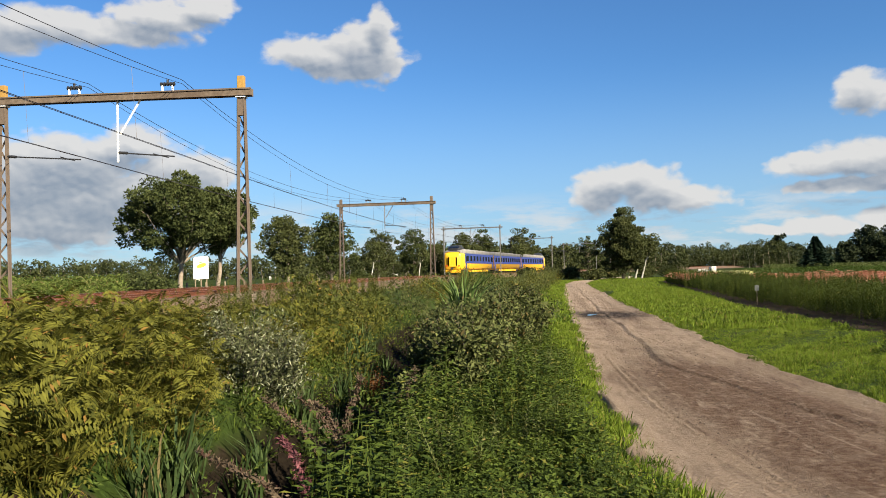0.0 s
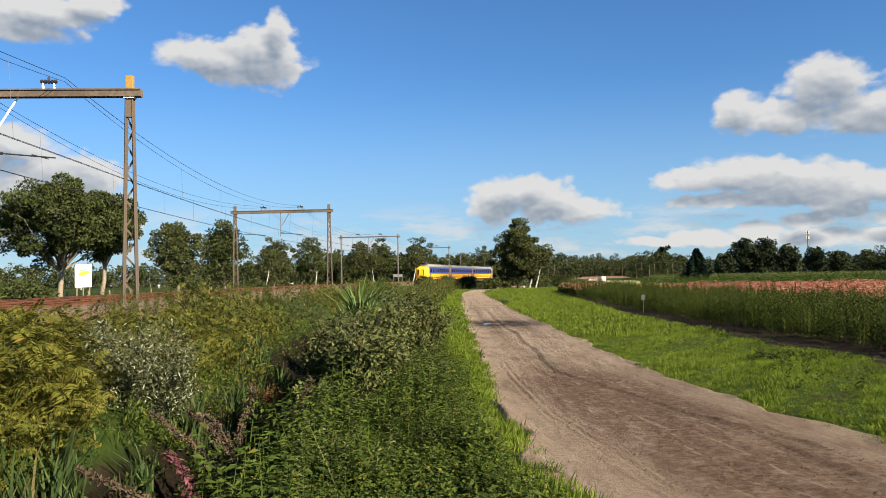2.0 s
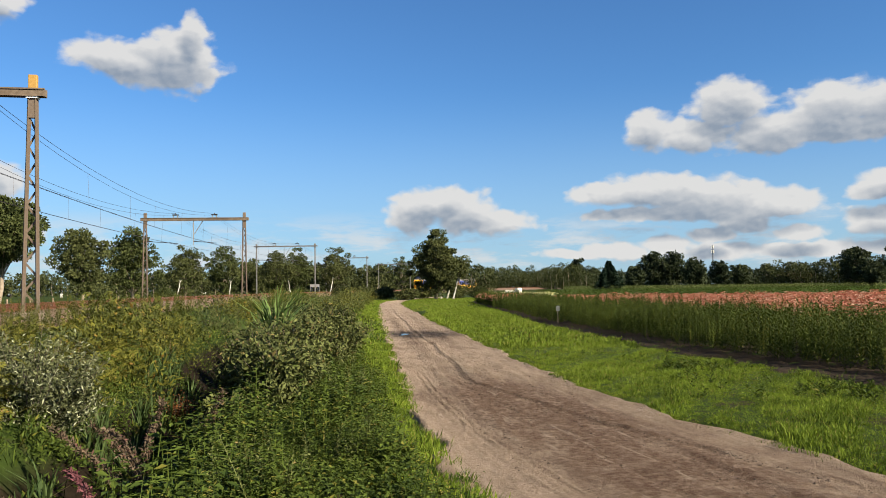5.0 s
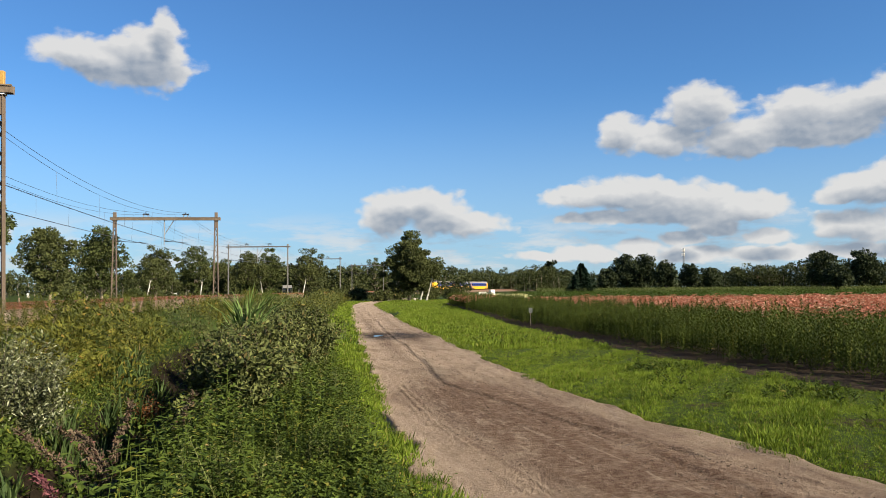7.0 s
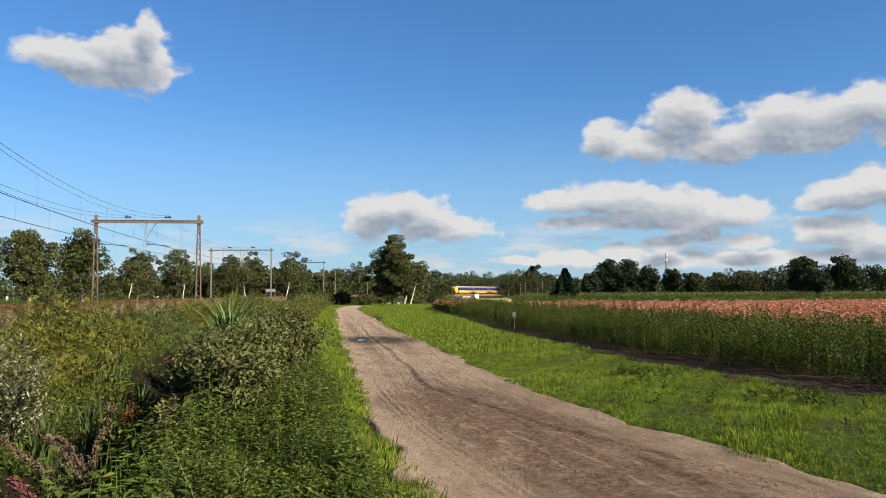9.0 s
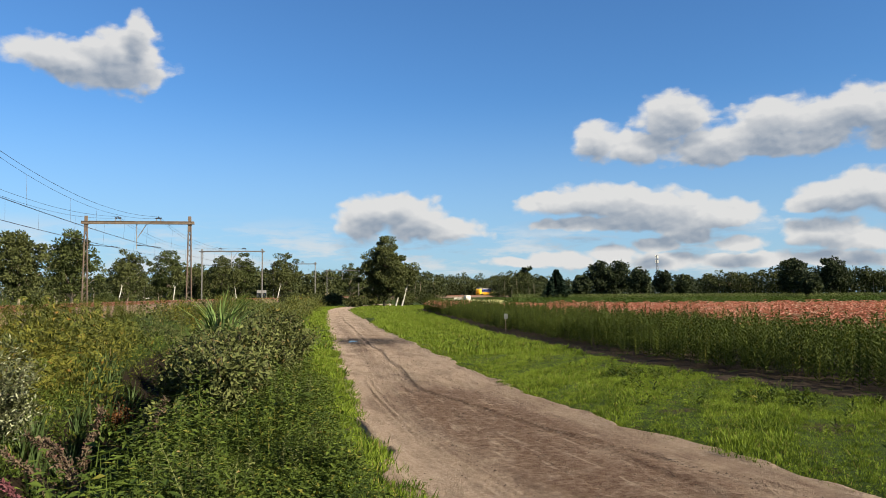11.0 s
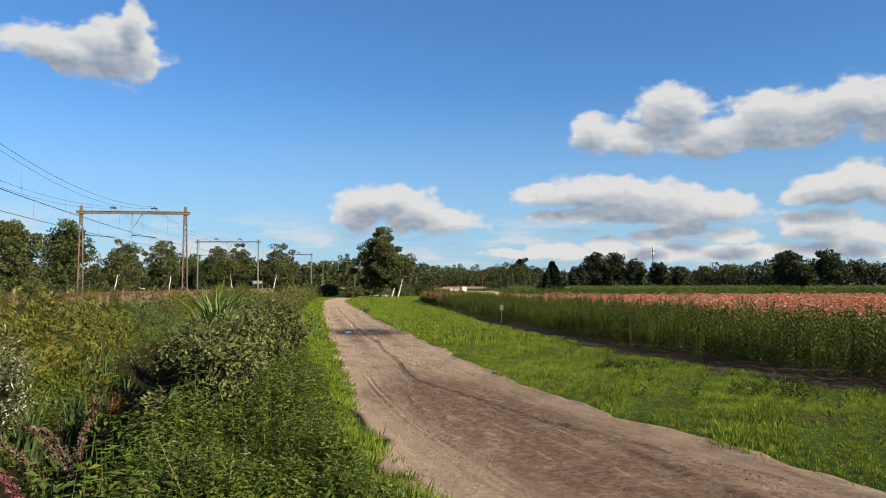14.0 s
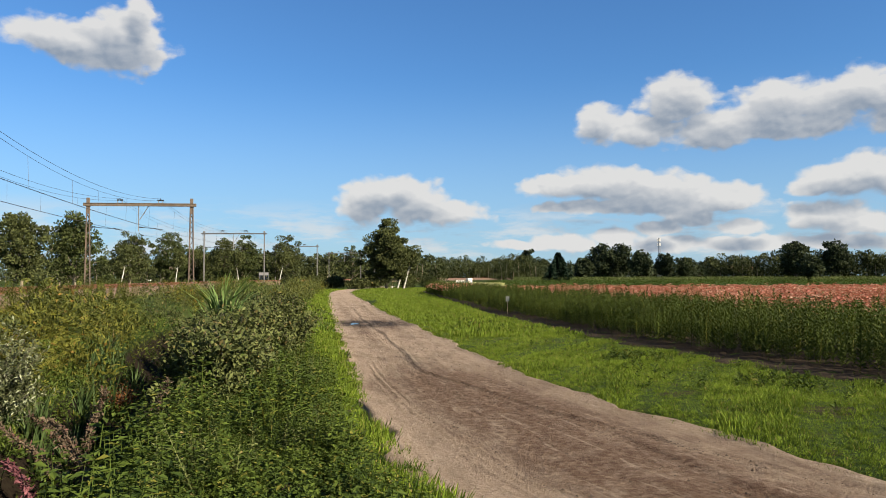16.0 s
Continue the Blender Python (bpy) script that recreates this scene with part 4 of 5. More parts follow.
def build_wood(name, spots, leaf, label, per, size, blobs=14, trunks=True):
    """A belt of far trees, too many to count."""
    leaves, stems = [], []
    for x, y, h, w in spots:
        r = np.random.default_rng(int(abs(x * 13 + y * 7 + h * 31)))
        n = blobs
        f = r.uniform(0, 1, n)
        c = np.column_stack([x + r.normal(0, w * 0.27, n), y + r.normal(0, w * 0.27, n), h * (0.06 + 0.80 * f)])
        leaves.append(crown_leaves(c, w * 0.23 * r.uniform(0.6, 1.25, n) * (1.2 - 0.6 * f), int(per * 0.8), size, r, 0.9))
        if trunks:
            stems.append(tube(np.array([(x, y, -0.3), (x + r.normal(0, 0.3), y, h * 0.3), (x + r.normal(0, 0.5), y, h * 0.6)]), [0.17, 0.14, 0.08], 5))
    ob = stuff(name, leaves, leaf, label, "woodland")
    if stems:
        tagged(raw("trunks", *join(stems), BARK_PALE, True, ob), kind="stuff")
    return ob


def row_of(az0, az1, dist, step, h, w, seed, deep=12.0):
    r = np.random.default_rng(seed)
    out = []
    for a in np.arange(az0, az1, step):
        for k in range(2):
            x, y = polar(a + r.uniform(-0.4, 0.4) * step, dist + k * deep + r.uniform(-0.3, 0.3) * deep)
            out.append((x, y, h * r.uniform(0.8, 1.15), w * r.uniform(0.8, 1.2)))
    return out


def build_trees():
    oak = "broad round-crowned tree beyond the railway"
    build_tree(*polar(-34.1, 76), 11.4, 12.0, 1, OAK_LEAF, BARK_PALE, "large spreading tree with a dense dark green crown", bare=0.36, trunk_r=0.24, limbs=44, blob=1.0, per=300, size=0.25)
    build_tree(*polar(-31.5, 78), 10.3, 7.6, 2, OAK_LEAF, BARK_PALE, "round-crowned tree with a pale bare trunk", bare=0.42, trunk_r=0.22, limbs=30, blob=0.9, per=300, size=0.25)
    rows = ((-26.8, 112, 10.6, 7.6, 0.2), (-23.6, 116, 10.8, 7.4, 0.2), (-20.2, 172, 11.4, 8.6, 0.1), (-17.6, 176, 11.2, 8.4, 0.1), (-14.0, 195, 11.6, 8.0, 0.12), (-12.6, 200, 12.3, 7.4, 0.12),
            (-9.9, 186, 11.4, 8.4, 0.12), (-5.0, 292, 13.6, 11.5, 0.1), (-16.0, 205, 10.0, 8.0, 0.1))
    for k, (az, d, h, w, bare) in enumerate(rows):
        build_tree(*polar(az, d), h, w, 20 + k, OAK_LEAF if k % 2 else BIRCH_LEAF, BARK_PALE, oak, bare=bare, trunk_r=0.2, limbs=26, blob=1.0, per=140, size=0.34)
    for k, (az, d, lean) in enumerate(((-20.8, 160, 0.12), (-17.3, 165, 0.1), (-13.0, 170, -0.05), (-10.2, 168, 0.08))):
        build_tree(*polar(az, d), 7.5, 3.4, 60 + k, BIRCH_LEAF, BIRCH_BARK, "slim birch with a leaning white trunk", "birch tree", bare=0.55, trunk_r=0.13, limbs=9, blob=0.8, per=70, size=0.34, lean=lean)
    bx, by = polar(-2.5, 113)
    build_tree(bx, by, 10.2, 7.2, 5, BIRCH_LEAF, BARK, "dense birch with drooping crown beside the track", "birch tree", bare=0.10, trunk_r=0.22, limbs=40, blob=0.85, per=300, size=0.24, hang=0.5)
    r = np.random.default_rng(9)
    for k, (dx, lean) in enumerate(((1.5, 0.16), (2.4, 0.24), (0.7, -0.02))):
        build_tree(bx + dx, by + 1.5, 6.4, 3.0, 70 + k, BIRCH_LEAF, BIRCH_BARK, "young birch with a leaning white trunk", "birch tree", bare=0.5, trunk_r=0.12, limbs=9, blob=0.75, per=80, size=0.3, lean=lean)
    build_fir(*polar(10.05, 260), 9.6, 12.0, 8)
    for az, d, h, w in ((7.6, 400, 15.5, 11), (9.0, 420, 11, 9), (11.9, 330, 9.0, 8), (13.2, 345, 16.2, 13), (14.5, 345, 15.5, 12), (15.9, 330, 12.2, 10), (26.0, 330, 16.0, 13), (28.3, 335, 15.5, 14),
                        (26.9, 290, 8.5, 9), (17.6, 380, 12.5, 9), (18.9, 390, 11.5, 9)):
        build_tree(*polar(az, d), h, w, int(az * 10), HAZED_LEAF, BARK, "tall broadleaf tree at the far edge of the fields", trunk_r=0.3, bare=0.12, limbs=20, blob=w * 0.14, per=95, size=0.9)
    build_wood("woodland", row_of(-48, -9, 410, 0.9, 11.5, 11, 1), WOOD_LEAF, "low dark belt of woodland beyond the meadow", 40, 1.1)
    build_wood("woodland", row_of(-16, -9.2, 235, 1.0, 10.0, 9, 2) + row_of(-9.2, -6.4, 275, 0.9, 10.5, 9, 12) + row_of(-6.6, -1.6, 335, 0.8, 12.5, 10, 13), WOOD_LEAF, "belt of woodland behind the railway", 70, 0.85)
    build_wood("woodland", row_of(-26, -9, 265, 1.1, 8.5, 10, 3), WOOD_LEAF, "dark undergrowth and trees behind the railway", 50, 0.75)
    build_wood("woodland", row_of(-1.2, 1.5, 285, 1.0, 10.0, 7, 4, 6), WOOD_LEAF, "belt of woodland beside the railway", 60, 0.7)
    build_wood("woodland", row_of(-4, 9, 470, 0.75, 15.0, 10, 5, 16), WOOD_LEAF, "belt of slim trees behind the railway", 60, 0.8)
    build_wood("woodland", row_of(5.9, 8.6, 372, 0.8, 13.0, 8.0, 6, 6), WOOD_LEAF, "trees between the field and the railway", 60, 0.7)
    build_wood("woodland", row_of(8, 21, 400, 0.75, 8.5, 10, 7), HAZED_LEAF, "low trees and shrubs at the far field edge", 50, 0.95)
    build_wood("woodland", row_of(20.6, 36, 350, 0.8, 11.5, 11, 8), WOOD_LEAF, "dark belt of woodland at the far field edge", 75, 0.9)
    build_wood("woodland", row_of(-60, 50, 900, 1.3, 14, 26, 9, 30), HAZED_LEAF, "distant woods along the horizon", 16, 3.2, 9, False)
    build_wood("woodland", row_of(0.5, 10.5, 440, 0.5, 11.5, 11, 21, 10), WOOD_LEAF, "dense belt of woodland behind the train line", 60, 0.8)
    build_wood("woodland", row_of(-9.0, 0.5, 345, 0.6, 8.0, 9, 22, 8), WOOD_LEAF, "dense low woodland closing the view along the railway", 60, 0.7)
    # shrubs along the railway and at the track's end
    for k, (az, d, h, w, leaf) in enumerate(((-36.4, 60, 2.3, 5.0, OAK_LEAF), (-38.0, 62, 2.0, 3.4, OAK_LEAF), (-1.0, 118, 2.2, 3.6, BIRCH_LEAF), (0.6, 122, 2.0, 3.2, WOOD_LEAF), (-4.6, 112, 1.6, 3.4, BIRCH_LEAF),
                                             (-6.2, 118, 2.0, 4.0, WOOD_LEAF), (-7.6, 126, 2.2, 4.4, BIRCH_LEAF), (-3.4, 122, 2.2, 4.0, MUGWORT), (-9.4, 140, 2.2, 4.4, WOOD_LEAF), (-21.6, 108, 2.2, 3.2, OAK_LEAF))):
        build_tree(*polar(az, d), h, w, 90 + k, leaf, BARK, "low rounded shrub with dense small leaves", "shrub", name="shrub", bare=0.05, trunk_r=0.06, limbs=12, blob=0.55 * h / 2.2 + 0.15, per=110, size=0.22)


# ---- plant templates ----
def bracken_template(r, fronds=19, pairs=12):
    """A bracken plant: a few upright stalks with small two-sided fronds held out at all heights."""
    out = []
    for k in range(fronds):
        a = k * 2.39996 + r.uniform(-0.4, 0.4)
        z0, ln = 0.12 + 0.80 * (k + 0.5) / fronds, r.uniform(0.24, 0.44) * (1.15 - 0.4 * k / fronds)
        start = np.array([math.cos(a) * 0.08 + r.normal(0, 0.16), math.sin(a) * 0.08 + r.normal(0, 0.12), z0])
        t = np.linspace(0.08, 1.0, pairs)
        lift = r.uniform(0.1, 1.25)
        rad, z = ln * t * 0.9, z0 + ln * (lift * t - 0.55 * t ** 2.2)
        mid = np.column_stack([start[0] + np.cos(a) * rad, start[1] + np.sin(a) * rad, z])
        along = unit(np.gradient(mid, axis=0))
        cross = np.array([-np.sin(a), np.cos(a), 0.0])
        pin = 0.105 * (1 - 0.85 * t) ** 0.8 * r.uniform(0.85, 1.2) + 0.012
        tilt = r.normal(0, 0.7)
        for sg in (-1, 1):
            way = unit(sg * (cross[None] + np.array([0, 0, tilt])) + along * 0.45 + r.normal(0, 0.12, (pairs, 3)) - np.array([0, 0, 0.12]))
            out.append(blades(mid, way, along, pin, 0.026 if pairs > 10 else 0.046, 0.12))
        out.append(blades(start[None] * [0.3, 0.3, 0.2], unit(start - start * [0.3, 0.3, 0.2])[None], cross[None], np.array([np.linalg.norm(start * [0.7, 0.7, 0.8])]), 0.014))
    return join(out)


def herb_template(r, leaves=14, height=0.6, leaf=0.11, width=0.05, up=0.15, fine=False):
    z = np.linspace(0.15, 1.0, leaves) * height
    a = np.arange(leaves) * 2.39996 + r.uniform(0, 6)
    bend = r.normal(0, 0.06, 2)
    base = np.column_stack([bend[0] * z, bend[1] * z, z])
    way = unit(np.column_stack([np.cos(a), np.sin(a), up + r.normal(0, 0.25, leaves)]))
    side = unit(np.cross(way, [0, 0, 1.0]) + r.normal(0, 0.25, (leaves, 3)))
    prof = 1.15 - 0.6 * (z / height) ** 2
    out = [blades(base, way, side, leaf * prof * r.uniform(0.75, 1.2, leaves), width * prof, 0.18)]
    out.append(blades(np.zeros((1, 3)), unit(base[-1:]), np.array([[1.0, 0, 0]]), np.array([height]), 0.012))
    return join(out)


def tuft_template(r, n=9, height=0.3, width=0.012, reach=0.12):
    a = r.uniform(0, 2 * np.pi, n)
    base = np.column_stack([np.cos(a), np.sin(a), np.zeros(n)]) * reach * 0.4 * r.uniform(0, 1, n)[:, None]
    way = unit(np.column_stack([np.cos(a) * r.uniform(0.1, 0.7, n), np.sin(a) * r.uniform(0.1, 0.7, n), np.ones(n)]))
    side = np.column_stack([-np.sin(a), np.cos(a), np.zeros(n)])
    return blades(base, way, side, height * r.uniform(0.6, 1.15, n), width, 0.18)


def long_blade_template(r, n=10, height=1.0, width=0.022, droop=0.35, splay=0.3):
    """Long reed or iris leaves of three pieces each, bending over."""
    vs, fs = [], []
    for k in range(n):
        a = r.uniform(0, 6.28)
        h, dr, sp = height * r.uniform(0.65, 1.1), droop * r.uniform(0.2, 1.5), splay * r.uniform(0.2, 1.2)
        t = np.array([0, 0.4, 0.75, 1.0])
        rad = sp * h * t + dr * h * t ** 3
        z = h * t * (1 - 0.25 * dr * t ** 2)
        mid = np.column_stack([np.cos(a) * rad, np.sin(a) * rad, z]) + np.append(r.normal(0, 0.06, 2), 0)
        side = np.array([-np.sin(a), np.cos(a), 0]) * width / 2
        w = np.array([1.0, 1.0, 0.7, 0.08])[:, None]
        v = np.stack([mid - side * w, mid + side * w], 1).reshape(-1, 3)
        f = np.array([(0, 1, 3, 2), (2, 3, 5, 4), (4, 5, 7, 6)]) + 8 * k
        vs.append(v)
        fs.append(f)
    return np.concatenate(vs), np.concatenate(fs)


def lily_template(r, height=0.92, stems=4, leaves=34):
    """A clump of upright lily stems, leafy from foot to top."""
    out = []
    for k in range(stems):
        h = height * r.uniform(0.86, 1.08)
        fx, fy = r.normal(0, 0.065, 2)
        z = np.linspace(0.10, 1.0, leaves) * h
        a = np.arange(leaves) * 2.39996 + r.uniform(0, 6)
        base = np.column_stack([fx * (1 + 0.4 * z), fy * (1 + 0.4 * z), z])
        way = unit(np.column_stack([np.cos(a), np.sin(a), 1.0 + 0.6 * (z / h) ** 2 + r.normal(0, 0.3, leaves)]))
        side = unit(np.cross(way, [0, 0, 1.0]) + r.normal(0, 0.2, (leaves, 3)))
        out.append(blades(base, way, side, r.uniform(0.075, 0.125, leaves) * (1.2 - 0.5 * (z / h) ** 3), 0.03, 0.22))
        out.append(blades(np.array([[fx, fy, 0.0]]), np.array([[0, 0, 1.0]]), np.array([[1.0, 0, 0]]), np.array([h]), 0.014))
    return join(out)


def flower_template(r, heads=3, petal=0.11, width=0.05, z=0.95, wide=0.13):
    out = []
    for k in range(heads):
        c = np.array([r.normal(0, wide), r.normal(0, wide), z + r.normal(0, 0.06)])
        a = np.arange(5) * 1.2566 + r.uniform(0, 1)
        way = unit(np.column_stack([np.cos(a), np.sin(a), np.full(5, 0.35)]) + r.normal(0, 0.15, (5, 3)))
        out.append(blades(np.repeat(c[None], 5, 0), way, unit(np.cross(way, [0, 0, 1.0])), petal, width, 0.3))
    return join(out)


def sow(n, x0, x1, y0, y1, keep, near=0.0):
    """Random places in a stretch of the plan that pass keep(x, y); near > 0 thins them out with distance."""
    x, y = rng.uniform(x0, x1, n), rng.uniform(y0, y1, n)
    ok = keep(x, y)
    if near:
        ok &= rng.uniform(0, 1, n) < np.clip(near / (np.hypot(x, y) + 0.1), 0, 1) ** 1.5
    x, y = x[ok], y[ok]
    return np.column_stack([x, y, ground_z(x, y) - 0.02])


def plant(templates, pos, size, lean=0.08, tall=None):
    """Copies of several templates mixed over the places."""
    k = rng.integers(0, len(templates), len(pos))
    out = []
    for i, t in enumerate(templates):
        m = k == i
        if m.any():
            sz = size if np.isscalar(size) else size[m]
            sz = np.broadcast_to(sz, m.sum()) * rng.uniform(0.75, 1.25, m.sum())
            out.append(spread(t, pos[m], rng.uniform(0, 6.28, m.sum()), sz, lean))
    return out


def off_path(x, y):
    return x - path_mid(y)


def build_verges():
    r = np.random.default_rng(3)
    tufts = [tuft_template(r, 6, 0.20, 0.017, 0.24) for _ in range(6)]
    big = [tuft_template(r, 7, 0.24, 0.032, 0.45) for _ in range(5)]
    e = lambda x, y: x - field_edge(y)
    d, g = off_path, lambda x, y: x - ditch_mid(y)
    # right verge: short bright grass
    right = lambda x, y: (d(x, y) > path_half(y) * 1.0 + 0.04 + 0.12 * wave(x, y, 2.5, 5)) & (e(x, y) < -0.75 + 0.35 * wave(x, y, 1.5, 6))
    p = sow(115000, 0, 13, 5, 24, right, 12)
    q = sow(26000, -3, 8, 22, 62, right)
    far = sow(8000, -9, 6, 55, 125, lambda x, y: (d(x, y) > 1.2) & ((e(x, y) < -0.2) | (y > 90)))
    tall = (0.72 + 0.35 * wave(p[:, 0], p[:, 1], 1.1, 8) + 0.55 * wave(p[:, 0], p[:, 1], 5.5, 81)).clip(0.42)
    stuff("verge_grass", plant(tufts, p, 0.62 * tall, 0.2) + plant(big, q, 0.7 + 0.5 * wave(q[:, 0], q[:, 1], 3.0, 82), 0.15) + plant(big, far, 0.9), GRASS, "short bright green grass of the wide verge", "grass")
    sprigs = [herb_template(r, 8, 0.14, 0.06, 0.03, 0.7) for _ in range(4)]
    p = sow(5200, 0, 13, 6, 45, lambda x, y: (e(x, y) > -1.5) & (e(x, y) < 0.1) & (wave(x, y, 2.2, 86) > 0.0))
    c = sow(16000, 0, 12, 5, 26, lambda x, y: right(x, y) & (wave(x, y, 2.7, 87) > 0.05), 13)
    stuff("clover", plant(sprigs, c, 0.62, 0.3), GRASS, "low clover and small leaves in the verge grass", "clover")
    stuff("soil_weeds", plant(sprigs, p, 0.8, 0.3), GRASS_DARK, "small scattered weeds on the bare field soil", "weeds")
    # left verge along the track
    left = lambda x, y: (d(x, y) < -path_half(y) - 0.02 + 0.10 * wave(x, y, 3.0, 7)) & (d(x, y) > -path_half(y) - 0.50 - 0.035 * y + 0.3 * wave(x, y, 1.0, 9))
    p = sow(36000, -5, 2, 5, 24, left)
    q = sow(14000, -14, -1, 22, 110, lambda x, y: left(x, y) | ((d(x, y) < -1.2) & (g(x, y) > 2.6) & (rng.uniform(0, 1, len(x)) < 0.35)))
    stuff("verge_grass", plant(tufts, p, 0.72 + 0.4 * wave(p[:, 0], p[:, 1], 4.0, 83), 0.2) + plant(big, q, 0.9 + 0.4 * wave(q[:, 0], q[:, 1], 2.0, 84), 0.15), GRASS, "lush green grass along the edge of the track", "grass")
    # sprigs creeping onto the sand
    p = sow(14000, -2, 5, 5, 30, lambda x, y: (np.abs(np.abs(d(x, y)) - path_half(y)) < 0.22) & (wave(x, y, 4.0, 71) > -0.1))
    stuff("edge_grass", plant(tufts, p, 0.45), GRASS_DARK, "sparse sprigs of grass at the edges of the track", "grass")
    # broad weeds standing in the right verge
    dock = [herb_template(r, 12, 0.28, 0.17, 0.06, 0.9) for _ in range(3)]
    p = np.concatenate([sow(60, 3.9, 4.9, 14.8, 16.6, right), sow(40, 4.9, 6.3, 11.4, 12.8, right), sow(420, 1, 9, 7, 40, lambda x, y: right(x, y) & (wave(x, y, 0.9, 85) > 0.25))])
    stuff("broadleaf_weeds", plant(dock, p, 0.6), NETTLE, "dark broad-leaved weeds standing in the grass", "weeds")
    # nettles and herbs between track and ditch
    nettle = [herb_template(r, 18, r.uniform(0.45, 0.9), 0.115, 0.05, 0.2) for _ in range(8)]
    zone = lambda x, y: (d(x, y) < -path_half(y) - 0.50 - 0.015 * y + 0.25 * wave(x, y, 1.3, 13)) & (g(x, y) > 0.3) & (wave(x, y, 2.6, 17) > -0.18)
    p = sow(24000, -6.5, 1.6, 4.5, 22, zone, 10)
    h = 0.54 + 0.5 * wave(p[:, 0], p[:, 1], 2.1, 15) + 0.3 * wave(p[:, 0], p[:, 1], 5.0, 16) + 0.42 * smooth((2.4 - g(p[:, 0], p[:, 1])) / 1.3)
    q = sow(9000, -16, -3, 21, 100, zone, 32)
    stuff("nettles", plant(nettle, p, h, 0.14) + plant(nettle, q, 0.8, 0.2), NETTLE, "dense dark green nettles and herbs on the ditch bank", "nettles")
    mixed = [herb_template(r, 26, r.uniform(0.5, 0.8), 0.075, 0.03, 0.6) for _ in range(6)]
    p = sow(5200, -6.5, 1.6, 4.5, 24, lambda x, y: zone(x, y) & (wave(x, y, 3.3, 18) > 0.12), 11)
    stuff("mixed_herbs", plant(mixed, p, 0.8 + 0.3 * wave(p[:, 0], p[:, 1], 2.2, 19), 0.18), MUGWORT, "olive green herbs standing among the nettles", "herbs")
    low = sow(26000, -6.5, 1.8, 4.5, 16, lambda x, y: (d(x, y) < -path_half(y) - 0.4) & (g(x, y) > 0.6), 10)
    stuff("undergrowth", plant([herb_template(r, 9, 0.16, 0.075, 0.04, 0.6) for _ in range(5)], low, 0.9, 0.3), NETTLE, "low leafy undergrowth covering the ground", "herbs")
    under = sow(5000, -6.5, 1.6, 4.5, 22, zone)
    stuff("rank_grass", plant([tuft_template(r, 9, 0.42, 0.012, 0.2) for _ in range(4)], under, 0.75), GRASS_DARK, "rank long grass among the nettles", "grass")


